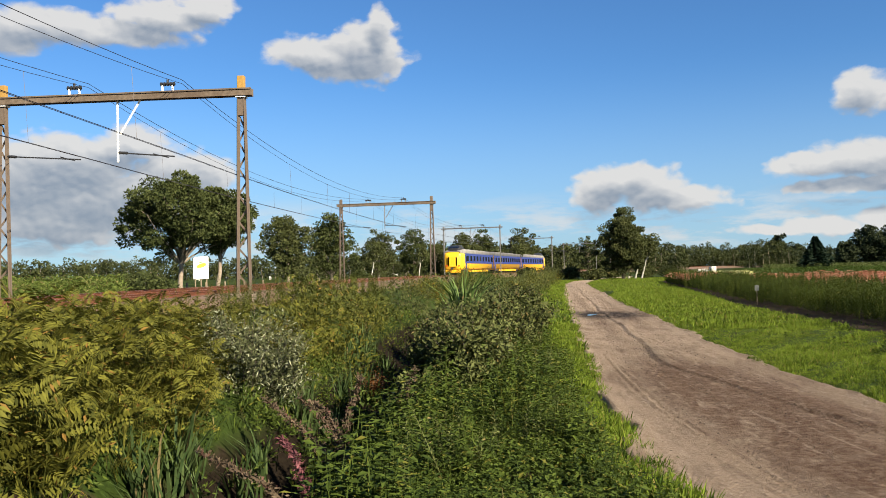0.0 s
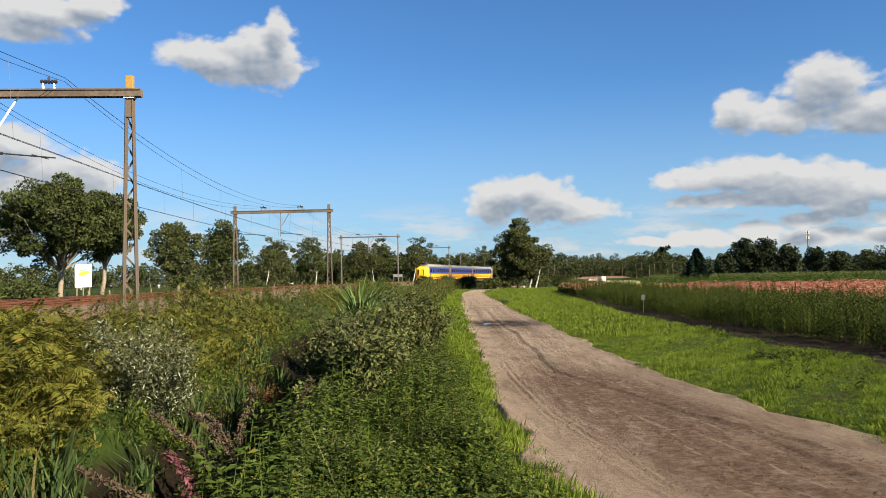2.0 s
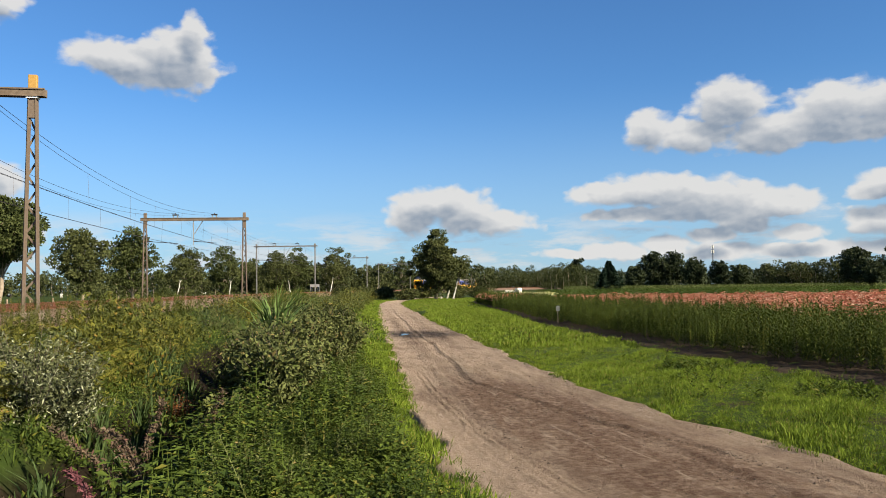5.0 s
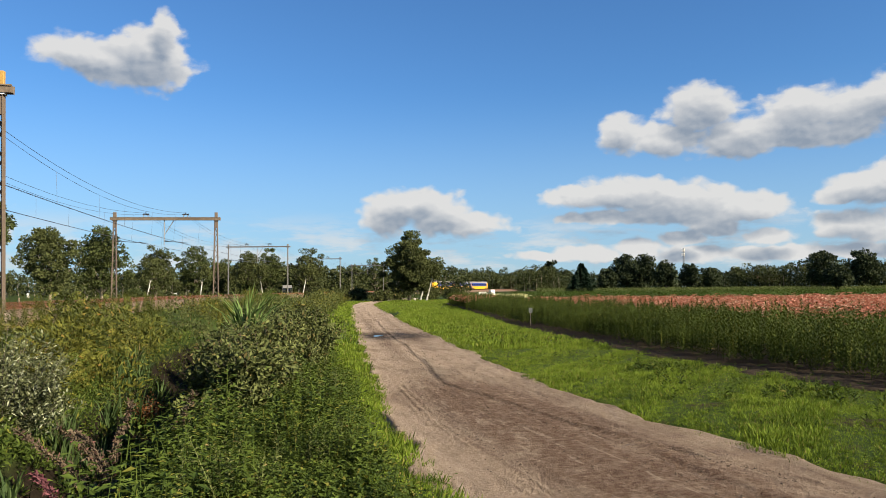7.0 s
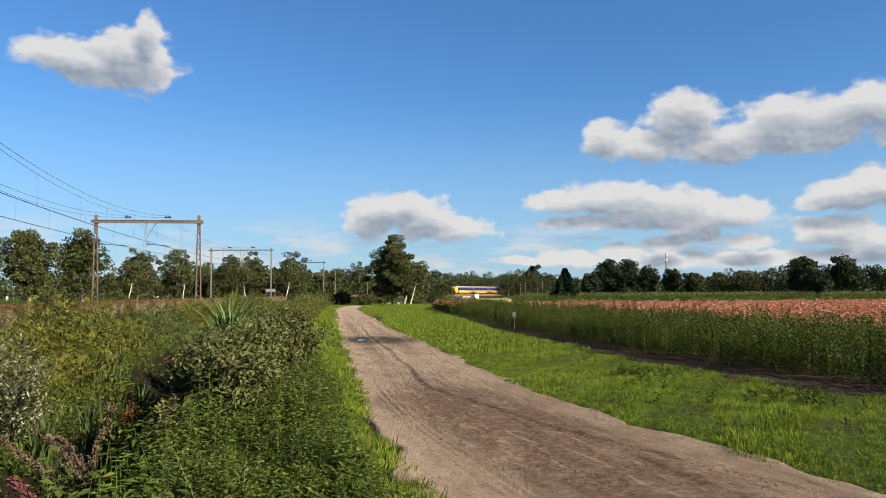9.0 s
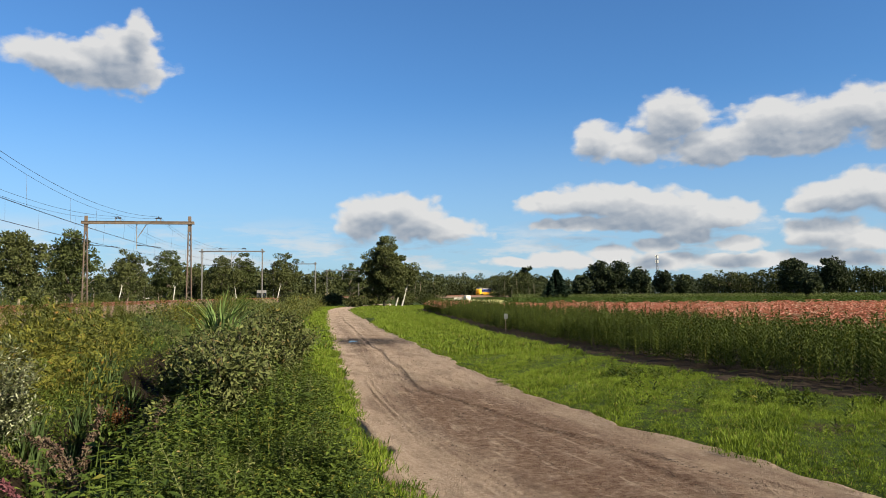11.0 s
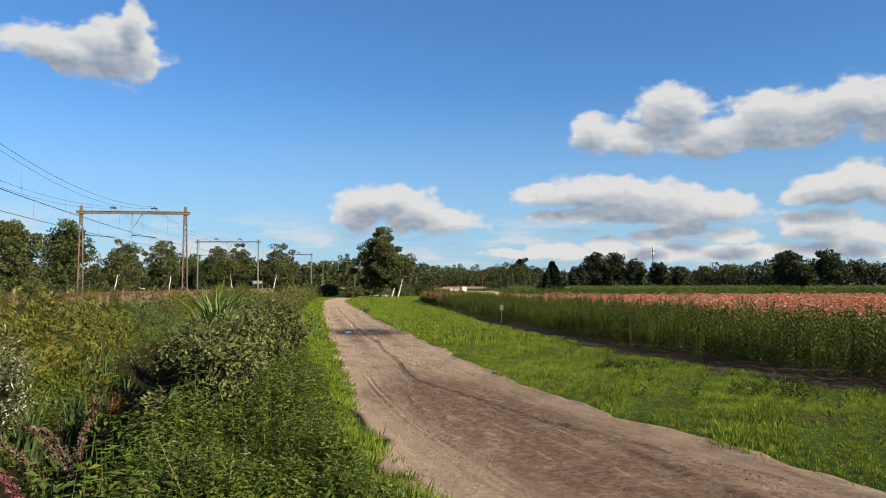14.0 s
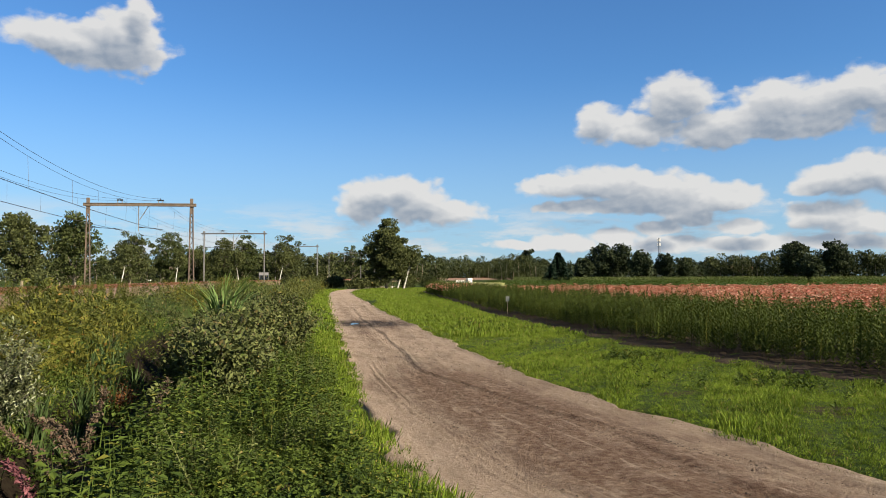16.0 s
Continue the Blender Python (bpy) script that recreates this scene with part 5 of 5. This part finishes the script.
def build_bank():
    r = np.random.default_rng(4)
    g = lambda x, y: x - ditch_mid(y)
    free = lambda x, y: (g(x, y) < -1.35) & (x > rail_x(y) + 7.0) & (np.hypot(x + 6.1, y - 10.7) > 1.0)
    ferns = [bracken_template(r) for _ in range(6)]
    loose = [bracken_template(r, 14, 8) for _ in range(5)]
    small = [bracken_template(r, 11, 7) for _ in range(4)]
    p = sow(3100, -16, -4.0, 2.5, 24, lambda x, y: free(x, y) & (wave(x, y, 2.4, 45) > -0.45), 11)
    size = (1.08 - 0.055 * np.maximum(0, np.hypot(p[:, 0], p[:, 1]) - 9)).clip(0.5) + 0.10 * wave(p[:, 0], p[:, 1], 0.9, 41) + 0.30 * wave(p[:, 0], p[:, 1], 2.4, 45)
    yellow = wave(p[:, 0], p[:, 1], 0.55, 43) + 0.5 * smooth((13 - np.hypot(p[:, 0], p[:, 1])) / 4) > -0.35
    close = np.hypot(p[:, 0], p[:, 1]) < 19.0
    stuff("bracken", plant(ferns, p[yellow & close], size[yellow & close], 0.1) + plant(loose, p[yellow & ~close], size[yellow & ~close], 0.1), FERN, "yellow-green bracken with some browning fronds on the bank", "bracken")
    q = sow(3600, -30, -6, 20, 60, free, 26)
    far = wave(q[:, 0], q[:, 1], 0.3, 44) > 0.1
    stuff("bracken", plant(ferns, p[~yellow & close], size[~yellow & close], 0.1) + plant(loose, p[~yellow & ~close], size[~yellow & ~close], 0.1) + plant(small, q[far], 0.85 + 0.4 * wave(q[far][:, 0], q[far][:, 1], 1.6, 46)), FERN_GREEN, "fresh green bracken thicket on the bank", "bracken")
    # mounds of scrub: clumps of leaf sprays with dark gaps between them
    def mounds(places, rad, leaf, per):
        per, leaf = int(per * 1.6), leaf * 0.68
        c = places + np.column_stack([np.zeros(len(places)), np.zeros(len(places)), rad * 0.75])
        return crown_leaves(c, rad, per, leaf, r, 1.0, -0.5, 0.5)

    scrub = sow(620, -30, -6, 16, 112, lambda x, y: (x < off_min(y) + 0.4) & (x > rail_x(y) + np.interp(y, [0, 70, 100], [9.5, 9.0, 6.0])) & (np.abs(g(x, y)) > 0.5), 70)
    tone = wave(scrub[:, 0], scrub[:, 1], 0.35, 47) + rng.normal(0, 0.25, len(scrub))
    for leaf_mat, m, label in ((FERN, tone > 0.3, "yellow-green scrub mounds on the railway bank"), (FERN_GREEN, (tone <= 0.3) & (tone > 0.05), "light green scrub mounds on the railway bank"), (MUGWORT, (tone <= 0.05) & (tone > -0.4), "grey-green scrub mounds on the railway bank"), (NETTLE, tone <= -0.4, "dark green bramble mounds on the railway bank")):
        q2 = scrub[m]
        rad = (0.32 + 0.5 * rng.uniform(0, 1, len(q2)) ** 1.5) * (1 + 0.004 * q2[:, 1])
        stuff("scrub", [mounds(q2, rad, 0.22, 170), mounds(q2 + rng.normal(0, 0.45, q2.shape) * [1, 1, 0.2], rad * 0.7, 0.19, 120)], leaf_mat, label, "scrub")
    weeds = [herb_template(r, 34, 1.0, 0.15, 0.04, 0.6) for _ in range(5)]
    spires = [herb_template(r, 40, 1.0, 0.12, 0.026, 0.8) for _ in range(6)]
    edge = sow(3600, -24, -5, 4, 44, lambda x, y: (x > rail_x(y) + 5.6) & (x < rail_x(y) + 8.6 + 0.8 * wave(x, y, 0.8, 92)) & (g(x, y) < -1.6) & (np.hypot(x + 6.1, y - 10.7) > 1.6))
    lush = 0.60 + 0.24 * wave(edge[:, 0], edge[:, 1], 2.2, 91) + 0.46 * smooth((edge[:, 1] - 13) / 10)
    stuff("tall_weeds", plant(spires, edge, lush, 0.14), FERN_GREEN, "upright leafy green weeds along the railway side", "weeds")
    w = np.concatenate([q[~far & (q[:, 0] > rail_x(q[:, 1]) + 8.5)], sow(2200, -30, -8, 55, 130, lambda x, y: (x < off_min(y)) & (x > rail_x(y) + 5.2))])
    side = sow(1500, -12, -3, 24, 60, lambda x, y: (g(x, y) > -1.6) & (g(x, y) < 2.4))
    stuff("tall_weeds", plant(weeds, w[::4], 0.95, 0.16) + plant(weeds, side[::4], 0.85, 0.2),
          MUGWORT, "grey-green tall weeds and scrub towards the railway", "weeds")
    under = sow(9000, -24, -4, 2, 50, free, 16)
    stuff("rank_grass", plant([tuft_template(r, 9, 0.45, 0.02, 0.3) for _ in range(4)], under, 0.8), GRASS_DARK, "dark undergrowth of long grass on the bank", "grass")
    steep = sow(520, -9, -2.5, 5.5, 21, lambda x, y: (g(x, y) > -1.9) & (g(x, y) < -0.25))
    lip = sow(420, -8, -2, 5.0, 21, lambda x, y: (g(x, y) > 0.1) & (g(x, y) < 0.9))
    for places in (steep, lip):
        stuff("ditch_herbs", [mounds(places, 0.16 + 0.14 * rng.uniform(0, 1, len(places)), 0.13, 60)], NETTLE, "dark low herbs crowding the sides of the ditch", "herbs")
    flank = sow(7000, -14, -4, 10, 34, lambda x, y: (g(x, y) > -2.6) & (g(x, y) < -0.7), 16)
    stuff("undergrowth", plant([herb_template(r, 12, 0.35, 0.10, 0.045, 0.5) for _ in range(5)], flank, 0.8 + 0.4 * wave(flank[:, 0], flank[:, 1], 1.8, 93), 0.3), NETTLE, "dark leafy undergrowth on the flank of the ditch", "herbs")
    # reeds in the ditch
    reeds = [long_blade_template(r, 12, 0.95, 0.036, 0.35, 0.16) for _ in range(5)]
    p = sow(300, -9, -3, 10.5, 21, lambda x, y: (np.abs(g(x, y) + 0.9) < 0.45) & (wave(x, y, 0.9, 51) > -0.2))
    p2 = sow(55, -6.2, -3.9, 5.5, 9.5, lambda x, y: (np.abs(g(x, y) + 1.0) < 0.4))
    stuff("reeds", plant(reeds, p, 0.85, 0.1) + plant(reeds, p2, 0.9, 0.1), REED, "green blade-leaved reeds standing in the ditch", "reeds")


def off_min(y):
    return path_mid(y) - path_half(y) - 2.0


def build_bush(x, y, h, w, seed, leaf, label, stems=28, per=26, size=0.09, width=0.03, name="bush", category="bush", up=0.45, z=None):
    """Many stems rising and spreading from one foot, leaves along each."""
    r = np.random.default_rng(seed)
    th = new(name)
    th.matrix_basis = pose(x, y, float(ground_z(x, y)) - 0.03 if z is None else z)
    tubes, leaves = [], []
    for k in range(stems):
        a, out = r.uniform(0, 6.28), w / 2 * r.uniform(0.1, 1.0) ** 0.7
        hh = h * r.uniform(0.6, 1.05) * (1 - 0.35 * (out / (w / 2)) ** 2)
        t = np.linspace(0, 1, 5)
        pts = np.column_stack([np.cos(a) * out * t ** 1.3, np.sin(a) * out * t ** 1.3, hh * t]) + r.normal(0, 0.02, (5, 3)) * t[:, None]
        tubes.append(tube(pts, 0.009 * np.linspace(1, 0.35, 5), 4))
        for j in range(2):
            f = r.uniform(0.15, 1.0, per) ** 0.75
            b = np.column_stack([np.interp(f, t, pts[:, i]) for i in range(3)]) + r.normal(0, 0.07, (per, 3))
            way = unit(r.normal(size=(per, 3)) + np.array([0, 0, up]) + np.array([np.cos(a), np.sin(a), 0]) * 0.4)
            leaves.append(blades(b, way, unit(np.cross(way, r.normal(size=(per, 3)))), size * r.uniform(0.6, 1.3, per), width * r.uniform(0.7, 1.3, per), 0.1))
    raw("branching", *join(tubes), BARK, False, th)
    raw("foliage", *join(leaves), leaf, False, th)
    return tagged(th, label, category)


def build_bushes():
    build_bush(-6.1, 10.7, 1.95, 2.1, 1, WILLOW, "young willow bush with silvery green leaves", 90, 120, 0.075, 0.024, name="willow_bush", z=-0.62)
    mug = "dense grey-green mugwort bush at the ditch's edge"
    for k, (x, y, h, w) in enumerate(((-2.75, 11.0, 1.2, 1.3), (-3.2, 11.9, 1.42, 1.45), (-3.5, 13.4, 1.3, 1.5), (-3.0, 12.6, 1.2, 1.2), (-3.2, 15.4, 1.3, 1.5), (-2.9, 17.0, 1.4, 1.4), (-3.1, 10.2, 0.95, 1.0), (-4.3, 17.6, 1.35, 1.7), (-5.2, 20.0, 1.3, 1.8), (-3.9, 20.5, 1.1, 1.4),
                                       (-6.2, 23.5, 1.35, 2.0), (-4.9, 24.5, 1.05, 1.5), (-7.6, 28.0, 1.35, 2.4), (-6.3, 30.0, 1.1, 1.8), (-9.5, 34.0, 1.4, 2.6), (-8.2, 38.0, 1.2, 2.2), (-11.0, 43.0, 1.4, 3.0), (-9.2, 47.0, 1.1, 2.2))):
        near = y < 19
        build_bush(x, y, h, w, 30 + k, MUGWORT, mug, 70 if near else 52, 72 if near else 48, 0.095 if near else 0.13, 0.036 if near else 0.045, name="mugwort_bush", z=float(ground_z(x, y)) - 0.05)
    r = np.random.default_rng(6)
    th = new("tall_grass_clump")
    th.matrix_basis = pose(-4.1, 16.3, float(ground_z(-4.1, 16.3)))
    raw("leaf_fan", *join([long_blade_template(r, 95, 1.9, 0.05, 0.45, 0.06)]), MAIDEN, False, th)
    tagged(th, "tall clump of arching bright green reed grass", "ornamental grass")
    # faded willowherb spikes over the ditch
    spots = ((-3.45, 9.7, 0.95, 0.12, 0.05), (-3.6, 8.6, 0.9, -0.45, 0.2), (-3.3, 8.3, 0.8, -0.35, 0.35), (-3.35, 7.2, 0.55, -0.2, 0.1), (-3.2, 6.9, 0.65, -0.6, 0.1), (-3.7, 9.0, 0.8, -0.25, 0.0), (-4.1, 9.6, 0.95, 0.1, 0.0))
    for k, (x, y, h, lx, ly) in enumerate(spots):
        th = new("willowherb")
        z0 = float(ground_z(x, y)) - 0.03
        h = h - z0 * 0.8
        th.matrix_basis = pose(x, y, z0)
        t = np.linspace(0, 1, 7)
        pts = np.column_stack([1.5 * lx * h * t ** 2, ly * h * t ** 2, h * t * (1 - 0.3 * abs(lx) * t - 0.1 * t)]) + r.normal(0, 0.025, (7, 3)) * t[:, None]
        raw("stem", *tube(pts, np.linspace(0.011, 0.004, 7), 5), BARK, False, th)
        n = 460
        f = r.uniform(0.42, 1.0, n)
        b = np.column_stack([np.interp(f, t, pts[:, i]) for i in range(3)]) + r.normal(0, 0.022, (n, 3)) * (1.25 - f)[:, None] * 2
        way = unit(r.normal(size=(n, 3)) + np.array([0, 0, 0.3]))
        head = PINK_HEAD if k in (3,) else DEAD_HEAD
        core = np.column_stack([np.interp(np.linspace(0.45, 0.98, 6), t, pts[:, i]) for i in range(3)])
        raw("flower_spike", *join([tube(core, np.linspace(0.022, 0.008, 6), 6), blades(b, way, unit(np.cross(way, r.normal(size=(n, 3)))), r.uniform(0.03, 0.075, n), 0.022)]), head, False, th)
        m = 22
        f = r.uniform(0.08, 0.55, m)
        b = np.column_stack([np.interp(f, t, pts[:, i]) for i in range(3)])
        way = unit(r.normal(size=(m, 3)) * [1, 1, 0.5] + np.array([0, 0, 0.2]))
        raw("foliage", *blades(b, way, unit(np.cross(way, [0, 0, 1.0])), 0.12, 0.025, 0.2), NETTLE, False, th)
        tagged(th, "willowherb stalk with a pink flower spike" if k in (3,) else "faded brown willowherb spike leaning over the ditch", "wild flower", "willowherb spikes by the ditch")
    build_bush(-6.3, 16.6, 0.8, 0.9, 77, RUST_HEAD, "rust-brown seeding dock plant", 20, 26, 0.05, 0.03, name="dock_plant", category="wild plant")


def build_field():
    r = np.random.default_rng(5)
    green = [lily_template(r, r.uniform(0.80, 1.0)) for _ in range(8)]
    e = lambda x, y: x - field_edge(y)
    pos = []
    for row in np.arange(0.0, 3.7, 0.36):
        ys = np.arange(7.0 + 0.2 * math.sin(row * 9), 86.0, 0.40)
        ys = ys[rng.uniform(0, 1, len(ys)) < np.clip(30 / ys, 0.4, 1) * (0.97 if row else 0.88)]
        x = field_edge(ys) + row + 0.12 + rng.normal(0, 0.05, len(ys))
        y = ys + rng.normal(0, 0.05, len(ys))
        gap = (np.abs((y + row * 0.8) % 9.0 - 4.0) > 0.16)
        pos.append(np.column_stack([x, y, ground_z(x, y)])[gap])
    pos = np.concatenate(pos)
    stuff("lily_plants", plant(green, pos, 1.0 + 0.002 * pos[:, 1], 0.05), LILY_LEAF, "rows of leafy green lilies with cut heads", "lily plants")
    keep = lambda x, y: (e(x, y) > 3.5 + 0.25 * wave(x, y, 1.0, 61)) & (y < 64 - 0.05 * x)
    thin = [herb_template(r, 10, 0.9, 0.17, 0.05, 0.6) for _ in range(4)]
    near = sow(15000, 3, 40, 6, 45, lambda x, y: keep(x, y) & (np.sin((x - field_edge(y)) * 4.2) > -0.8), 22)
    far = sow(5000, 2, 62, 36, 66, keep)
    left = sow(2600, 0.3, 5, 40, 86, lambda x, y: (e(x, y) > 0.3) & (e(x, y) < 4.0) & (y > 62))
    stuff("lily_plants", plant(thin, near[::2], 1.0, 0.05) + plant(thin, far[::2], 0.85, 0.05), LILY_LEAF, "green stalks below the lily flowers", "lily plants")
    heads = [flower_template(r, 2, 0.13, 0.06) for _ in range(6)]
    wide = [flower_template(r, 3, 0.20, 0.10, 0.80, 0.25) for _ in range(5)]
    stuff("lily_flowers", plant(heads, near, 1.0, 0.03) + plant(wide, far, 0.95, 0.03) + plant(wide, left, 0.95, 0.03), LILY_PETAL, "broad beds of salmon pink lilies in flower", "lily flowers")
    pale = sow(700, *(2.0, 9.5), 88, 96, lambda x, y: np.ones(len(x), bool))
    stuff("pale_flowers", plant(wide, pale, 0.95, 0.03), PALE_PETAL, "small bed of cream white lilies", "lily flowers")
    # far crops
    crop = [herb_template(r, 9, 0.8, 0.45, 0.22, 0.5) for _ in range(4)]
    a = sow(2600, 6, 80, 63, 96, lambda x, y: (x > 0.12 * y) & (y > 65 - 0.05 * x))
    stuff("low_crop", plant(crop, a, 0.55), CROP_PALE, "low yellow-green crop beyond the lilies", "crop")
    b = sow(6500, 8, 135, 96, 230, lambda x, y: (x > 0.085 * y) & (np.sin(y * 0.9) > -0.35))
    stuff("crop_rows", plant(crop, b, 0.95), CROP, "dark green rows of a leafy field crop", "crop")
    c = sow(5000, 15, 230, 245, 330, lambda x, y: x > 0.12 * y)
    stuff("maize_field", plant(crop, c, 1.6), CROP_PALE, "pale green strip of far maize", "maize")
    maize = [join([herb_template(r, 16, 1.6, 0.6, 0.1, 0.7)]) for _ in range(5)]
    m = sow(15000, -75, -30, 28, 66, lambda x, y: (np.hypot(x, y) > 50) & (np.hypot(x, y) < 86) & (np.degrees(np.arctan2(x, y)) < -37.6) & (np.degrees(np.arctan2(x, y)) > -58))
    stuff("maize_field", plant(maize, m[: 2200], 1.0, 0.03), MAIZE, "tall green maize with pale tassels beyond the railway", "maize")


build_trees()
build_field()
build_bank()
build_verges()
build_bushes()


# ---- small things ----
def build_sign():
    x, y = polar(-32.75, 74)
    th = new("billboard")
    th.matrix_basis = pose(x, y, 0, 0, 0, 24)
    for u in (-0.5, 0.0, 0.5):
        part("leg", bar(fresh(), (u, 0.05, -0.2), (u, 0.05, 1.75), 0.09), TIMBER, th)
    board = part("board", box(fresh(), -0.66, 0.66, -0.03, 0.03, 1.55, 3.55, bevel=0.01), SIGN_WHITE, th, "white painted board")
    t = np.linspace(0, 2 * np.pi, 25)[:-1]
    for c, col, rx, rz, cz, nm in (((0.05), SIGN_YELLOW, 0.44, 0.2, 2.75, "emblem"), ((-0.05), SIGN_GREEN, 0.33, 0.05, 3.02, "emblem_line"), ((0.0), SIGN_TEXT, 0.45, 0.03, 2.05, "text_bar")):
        bm = fresh()
        bm.faces.new([bm.verts.new((c + rx * math.cos(a), -0.036, cz + rz * math.sin(a) + 0.25 * rx * math.cos(a))) for a in t])
        part(nm, bm, col, board)
    tagged(th, "white billboard with a yellow emblem on timber legs", "billboard")


def build_field_post():
    x, y = polar(6.35, 34.4)
    th = new("field_marker")
    th.matrix_basis = pose(x, y, 0, 0, 0, -7)
    part("stake", bar(fresh(), (0, 0.02, -0.2), (0, 0.02, 0.86), 0.03), TIMBER, th)
    part("board", box(fresh(), -0.08, 0.08, -0.012, 0.012, 0.66, 0.88, bevel=0.004), GREY_PLASTIC, th)
    tagged(th, "small grey marker board on a stake among the lilies", "marker board")


def build_crates():
    for k, (az, d, w, h) in enumerate(((2.9, 92, 1.0, 1.35), (3.3, 93, 0.8, 1.2), (3.55, 92, 0.55, 1.6))):
        x, y = polar(az, d)
        th = new("crate_stack")
        th.matrix_basis = pose(x, y, 0, 0, 0, 10 * k)
        for i in range(3):
            part("crate", box(fresh(), -w / 2, w / 2, -0.35, 0.35, i * h / 3, (i + 1) * h / 3 - 0.02, bevel=0.02), CRATE_WHITE, th)
        tagged(th, "small stack of white crates in the flower field", "crates", "crates in the field")


def build_cow(x, y, turn, black):
    th = new("cow")
    th.matrix_basis = pose(x, y, 0, 0, 0, turn)
    m = COW_BLACK if black else COW_WHITE
    v, f = loft([(-1.0, 0.25, 0.75, 1.3), (-0.8, 0.36, 0.6, 1.4), (0.0, 0.4, 0.5, 1.4), (0.7, 0.36, 0.6, 1.42), (0.9, 0.2, 0.8, 1.4)], 12)
    raw("body", v, f, m, True, th)
    raw("head", *loft([(0.85, 0.16, 0.95, 1.35), (1.2, 0.15, 0.75, 1.15), (1.5, 0.1, 0.65, 0.9)], 10), m, True, th)
    for sx in (-0.2, 0.2):
        for dy in (-0.75, 0.65):
            part("leg", bar(fresh(), (sx, dy, 0), (sx, dy, 0.75), 0.07, sides=7), m, th)
    raw("flank_patch", *loft([(-0.5, 0.375, 0.8, 1.42), (0.0, 0.41, 0.75, 1.42), (0.3, 0.39, 0.8, 1.42)], 12), COW_WHITE if black else COW_BLACK, True, th)
    tagged(th, "grazing black cow with a white patch" if black else "grazing white cow with a black patch", "cow", "cows on the meadow")


def build_house(az, d, w, h, turn, tiled=True):
    x, y = polar(az, d)
    th = new("house")
    th.matrix_basis = pose(x, y, 0, 0, 0, turn)
    part("wall", box(fresh(), -w / 2, w / 2, -3.5, 3.5, 0, h * 0.55), RENDER_WHITE, th)
    bm = fresh()
    for sy in (-1, 1):
        bmesh.ops.create_cube(bm, size=1.0, matrix=pose(0, sy * 1.95, h * 0.78, -sy * 38, 0, 0) @ Matrix.Diagonal((w + 0.6, 5.0, 0.18, 1)))
    part("roof", bm, ROOF_TILE if tiled else GALVANISED, th)
    if tiled:
        part("chimney", box(fresh(), w * 0.25, w * 0.25 + 0.6, -0.3, 0.3, h * 0.8, h * 1.12), ROOF_TILE, th)
    for u in (-0.3, 0.0, 0.3):
        wd = part("window", box(fresh(), u * w - 0.6, u * w + 0.6, -3.54, -3.44, 1.0, 2.3), TRAIN_GLASS, th)
        part("sill", box(fresh(), u * w - 0.7, u * w + 0.7, -3.6, -3.5, 0.9, 1.0), CONCRETE, wd)
    tagged(th, "white rendered house with a red roof among trees" if tiled else "small white lineside hut with a grey roof", "house" if tiled else "hut")


def build_mast():
    x, y = polar(17.15, 620)
    th = new("radio_mast")
    th.matrix_basis = pose(x, y, 0)
    bm = fresh()
    h = 31.0
    for k in range(3):
        a = k * 2.0944
        bar(bm, (1.5 * math.cos(a), 1.5 * math.sin(a), 0), (0.45 * math.cos(a), 0.45 * math.sin(a), h), 0.16)
    part("leg_frame", bm, GALVANISED, th)
    bm = fresh()
    for i in range(16):
        z0, z1 = h * i / 16, h * (i + 1) / 16
        for k in range(3):
            a, b = k * 2.0944, (k + 1) * 2.0944
            r0, r1 = 1.5 - 1.05 * i / 16, 1.5 - 1.05 * (i + 1) / 16
            bar(bm, (r0 * math.cos(a), r0 * math.sin(a), z0), (r1 * math.cos(b), r1 * math.sin(b), z1), 0.09)
    part("bracing", bm, GALVANISED, th)
    for z in (h - 1.5, h - 5):
        for k in range(3):
            a = k * 2.0944 + 0.5
            part("antenna", box(fresh(), 1.1 * math.cos(a) - 0.18, 1.1 * math.cos(a) + 0.18, 1.1 * math.sin(a) - 0.18, 1.1 * math.sin(a) + 0.18, z - 1.1, z + 1.1), CRATE_WHITE, th)
    tagged(th, "slender grey lattice radio mast on the horizon", "radio mast")


def build_far_posts():
    # fence posts of the meadow
    post = part("fence_post", bar(fresh(), (0, 0, -0.2), (0, 0, 1.1), 0.1, sides=6), TIMBER, None)
    tagged(post, "weathered timber fence post at the meadow", "fence post", "meadow fence posts")
    post.matrix_basis = pose(*polar(-37.6, 70), 0)
    for k in range(1, 12):
        copy_thing(post, pose(*polar(-37.6 + k * 1.3, 70 + k * 6), 0, 0, k * 1.0, k * 40))


build_sign()
build_field_post()
build_crates()
for k, (az, d, t, b) in enumerate(((-28.0, 300, 20, False), (-27.2, 320, 80, True), (-26.2, 310, 100, True), (-24.6, 330, 60, True), (-22.8, 330, 95, True), (-19.0, 320, 100, False), (-29.3, 310, 90, True), (-31.0, 320, 70, True), (-33.0, 310, 95, False))):
    build_cow(*polar(az, d), t, b)
build_house(-11.3, 215, 1.9, 1.9, 12, False)
build_house(22.6, 420, 11, 6.5, -20)
build_mast()
build_far_posts()


# ---- what moves ----
def motions():
    for k, coach in enumerate(COACHES):
        rows = []
        for i in range(33):
            t = i * 0.5
            s = 83.15 + 31.46 * t - 0.45 * max(0.0, t - 4.0) ** 2 + 13.45 + 26.9 * k
            x, y, z, h = rail_at(s, 2.0)
            rows.append((t, pose(float(x), float(y), RAIL_TOP, 0, 0, -math.degrees(float(h)))))
        walk(coach, rows)


motions()
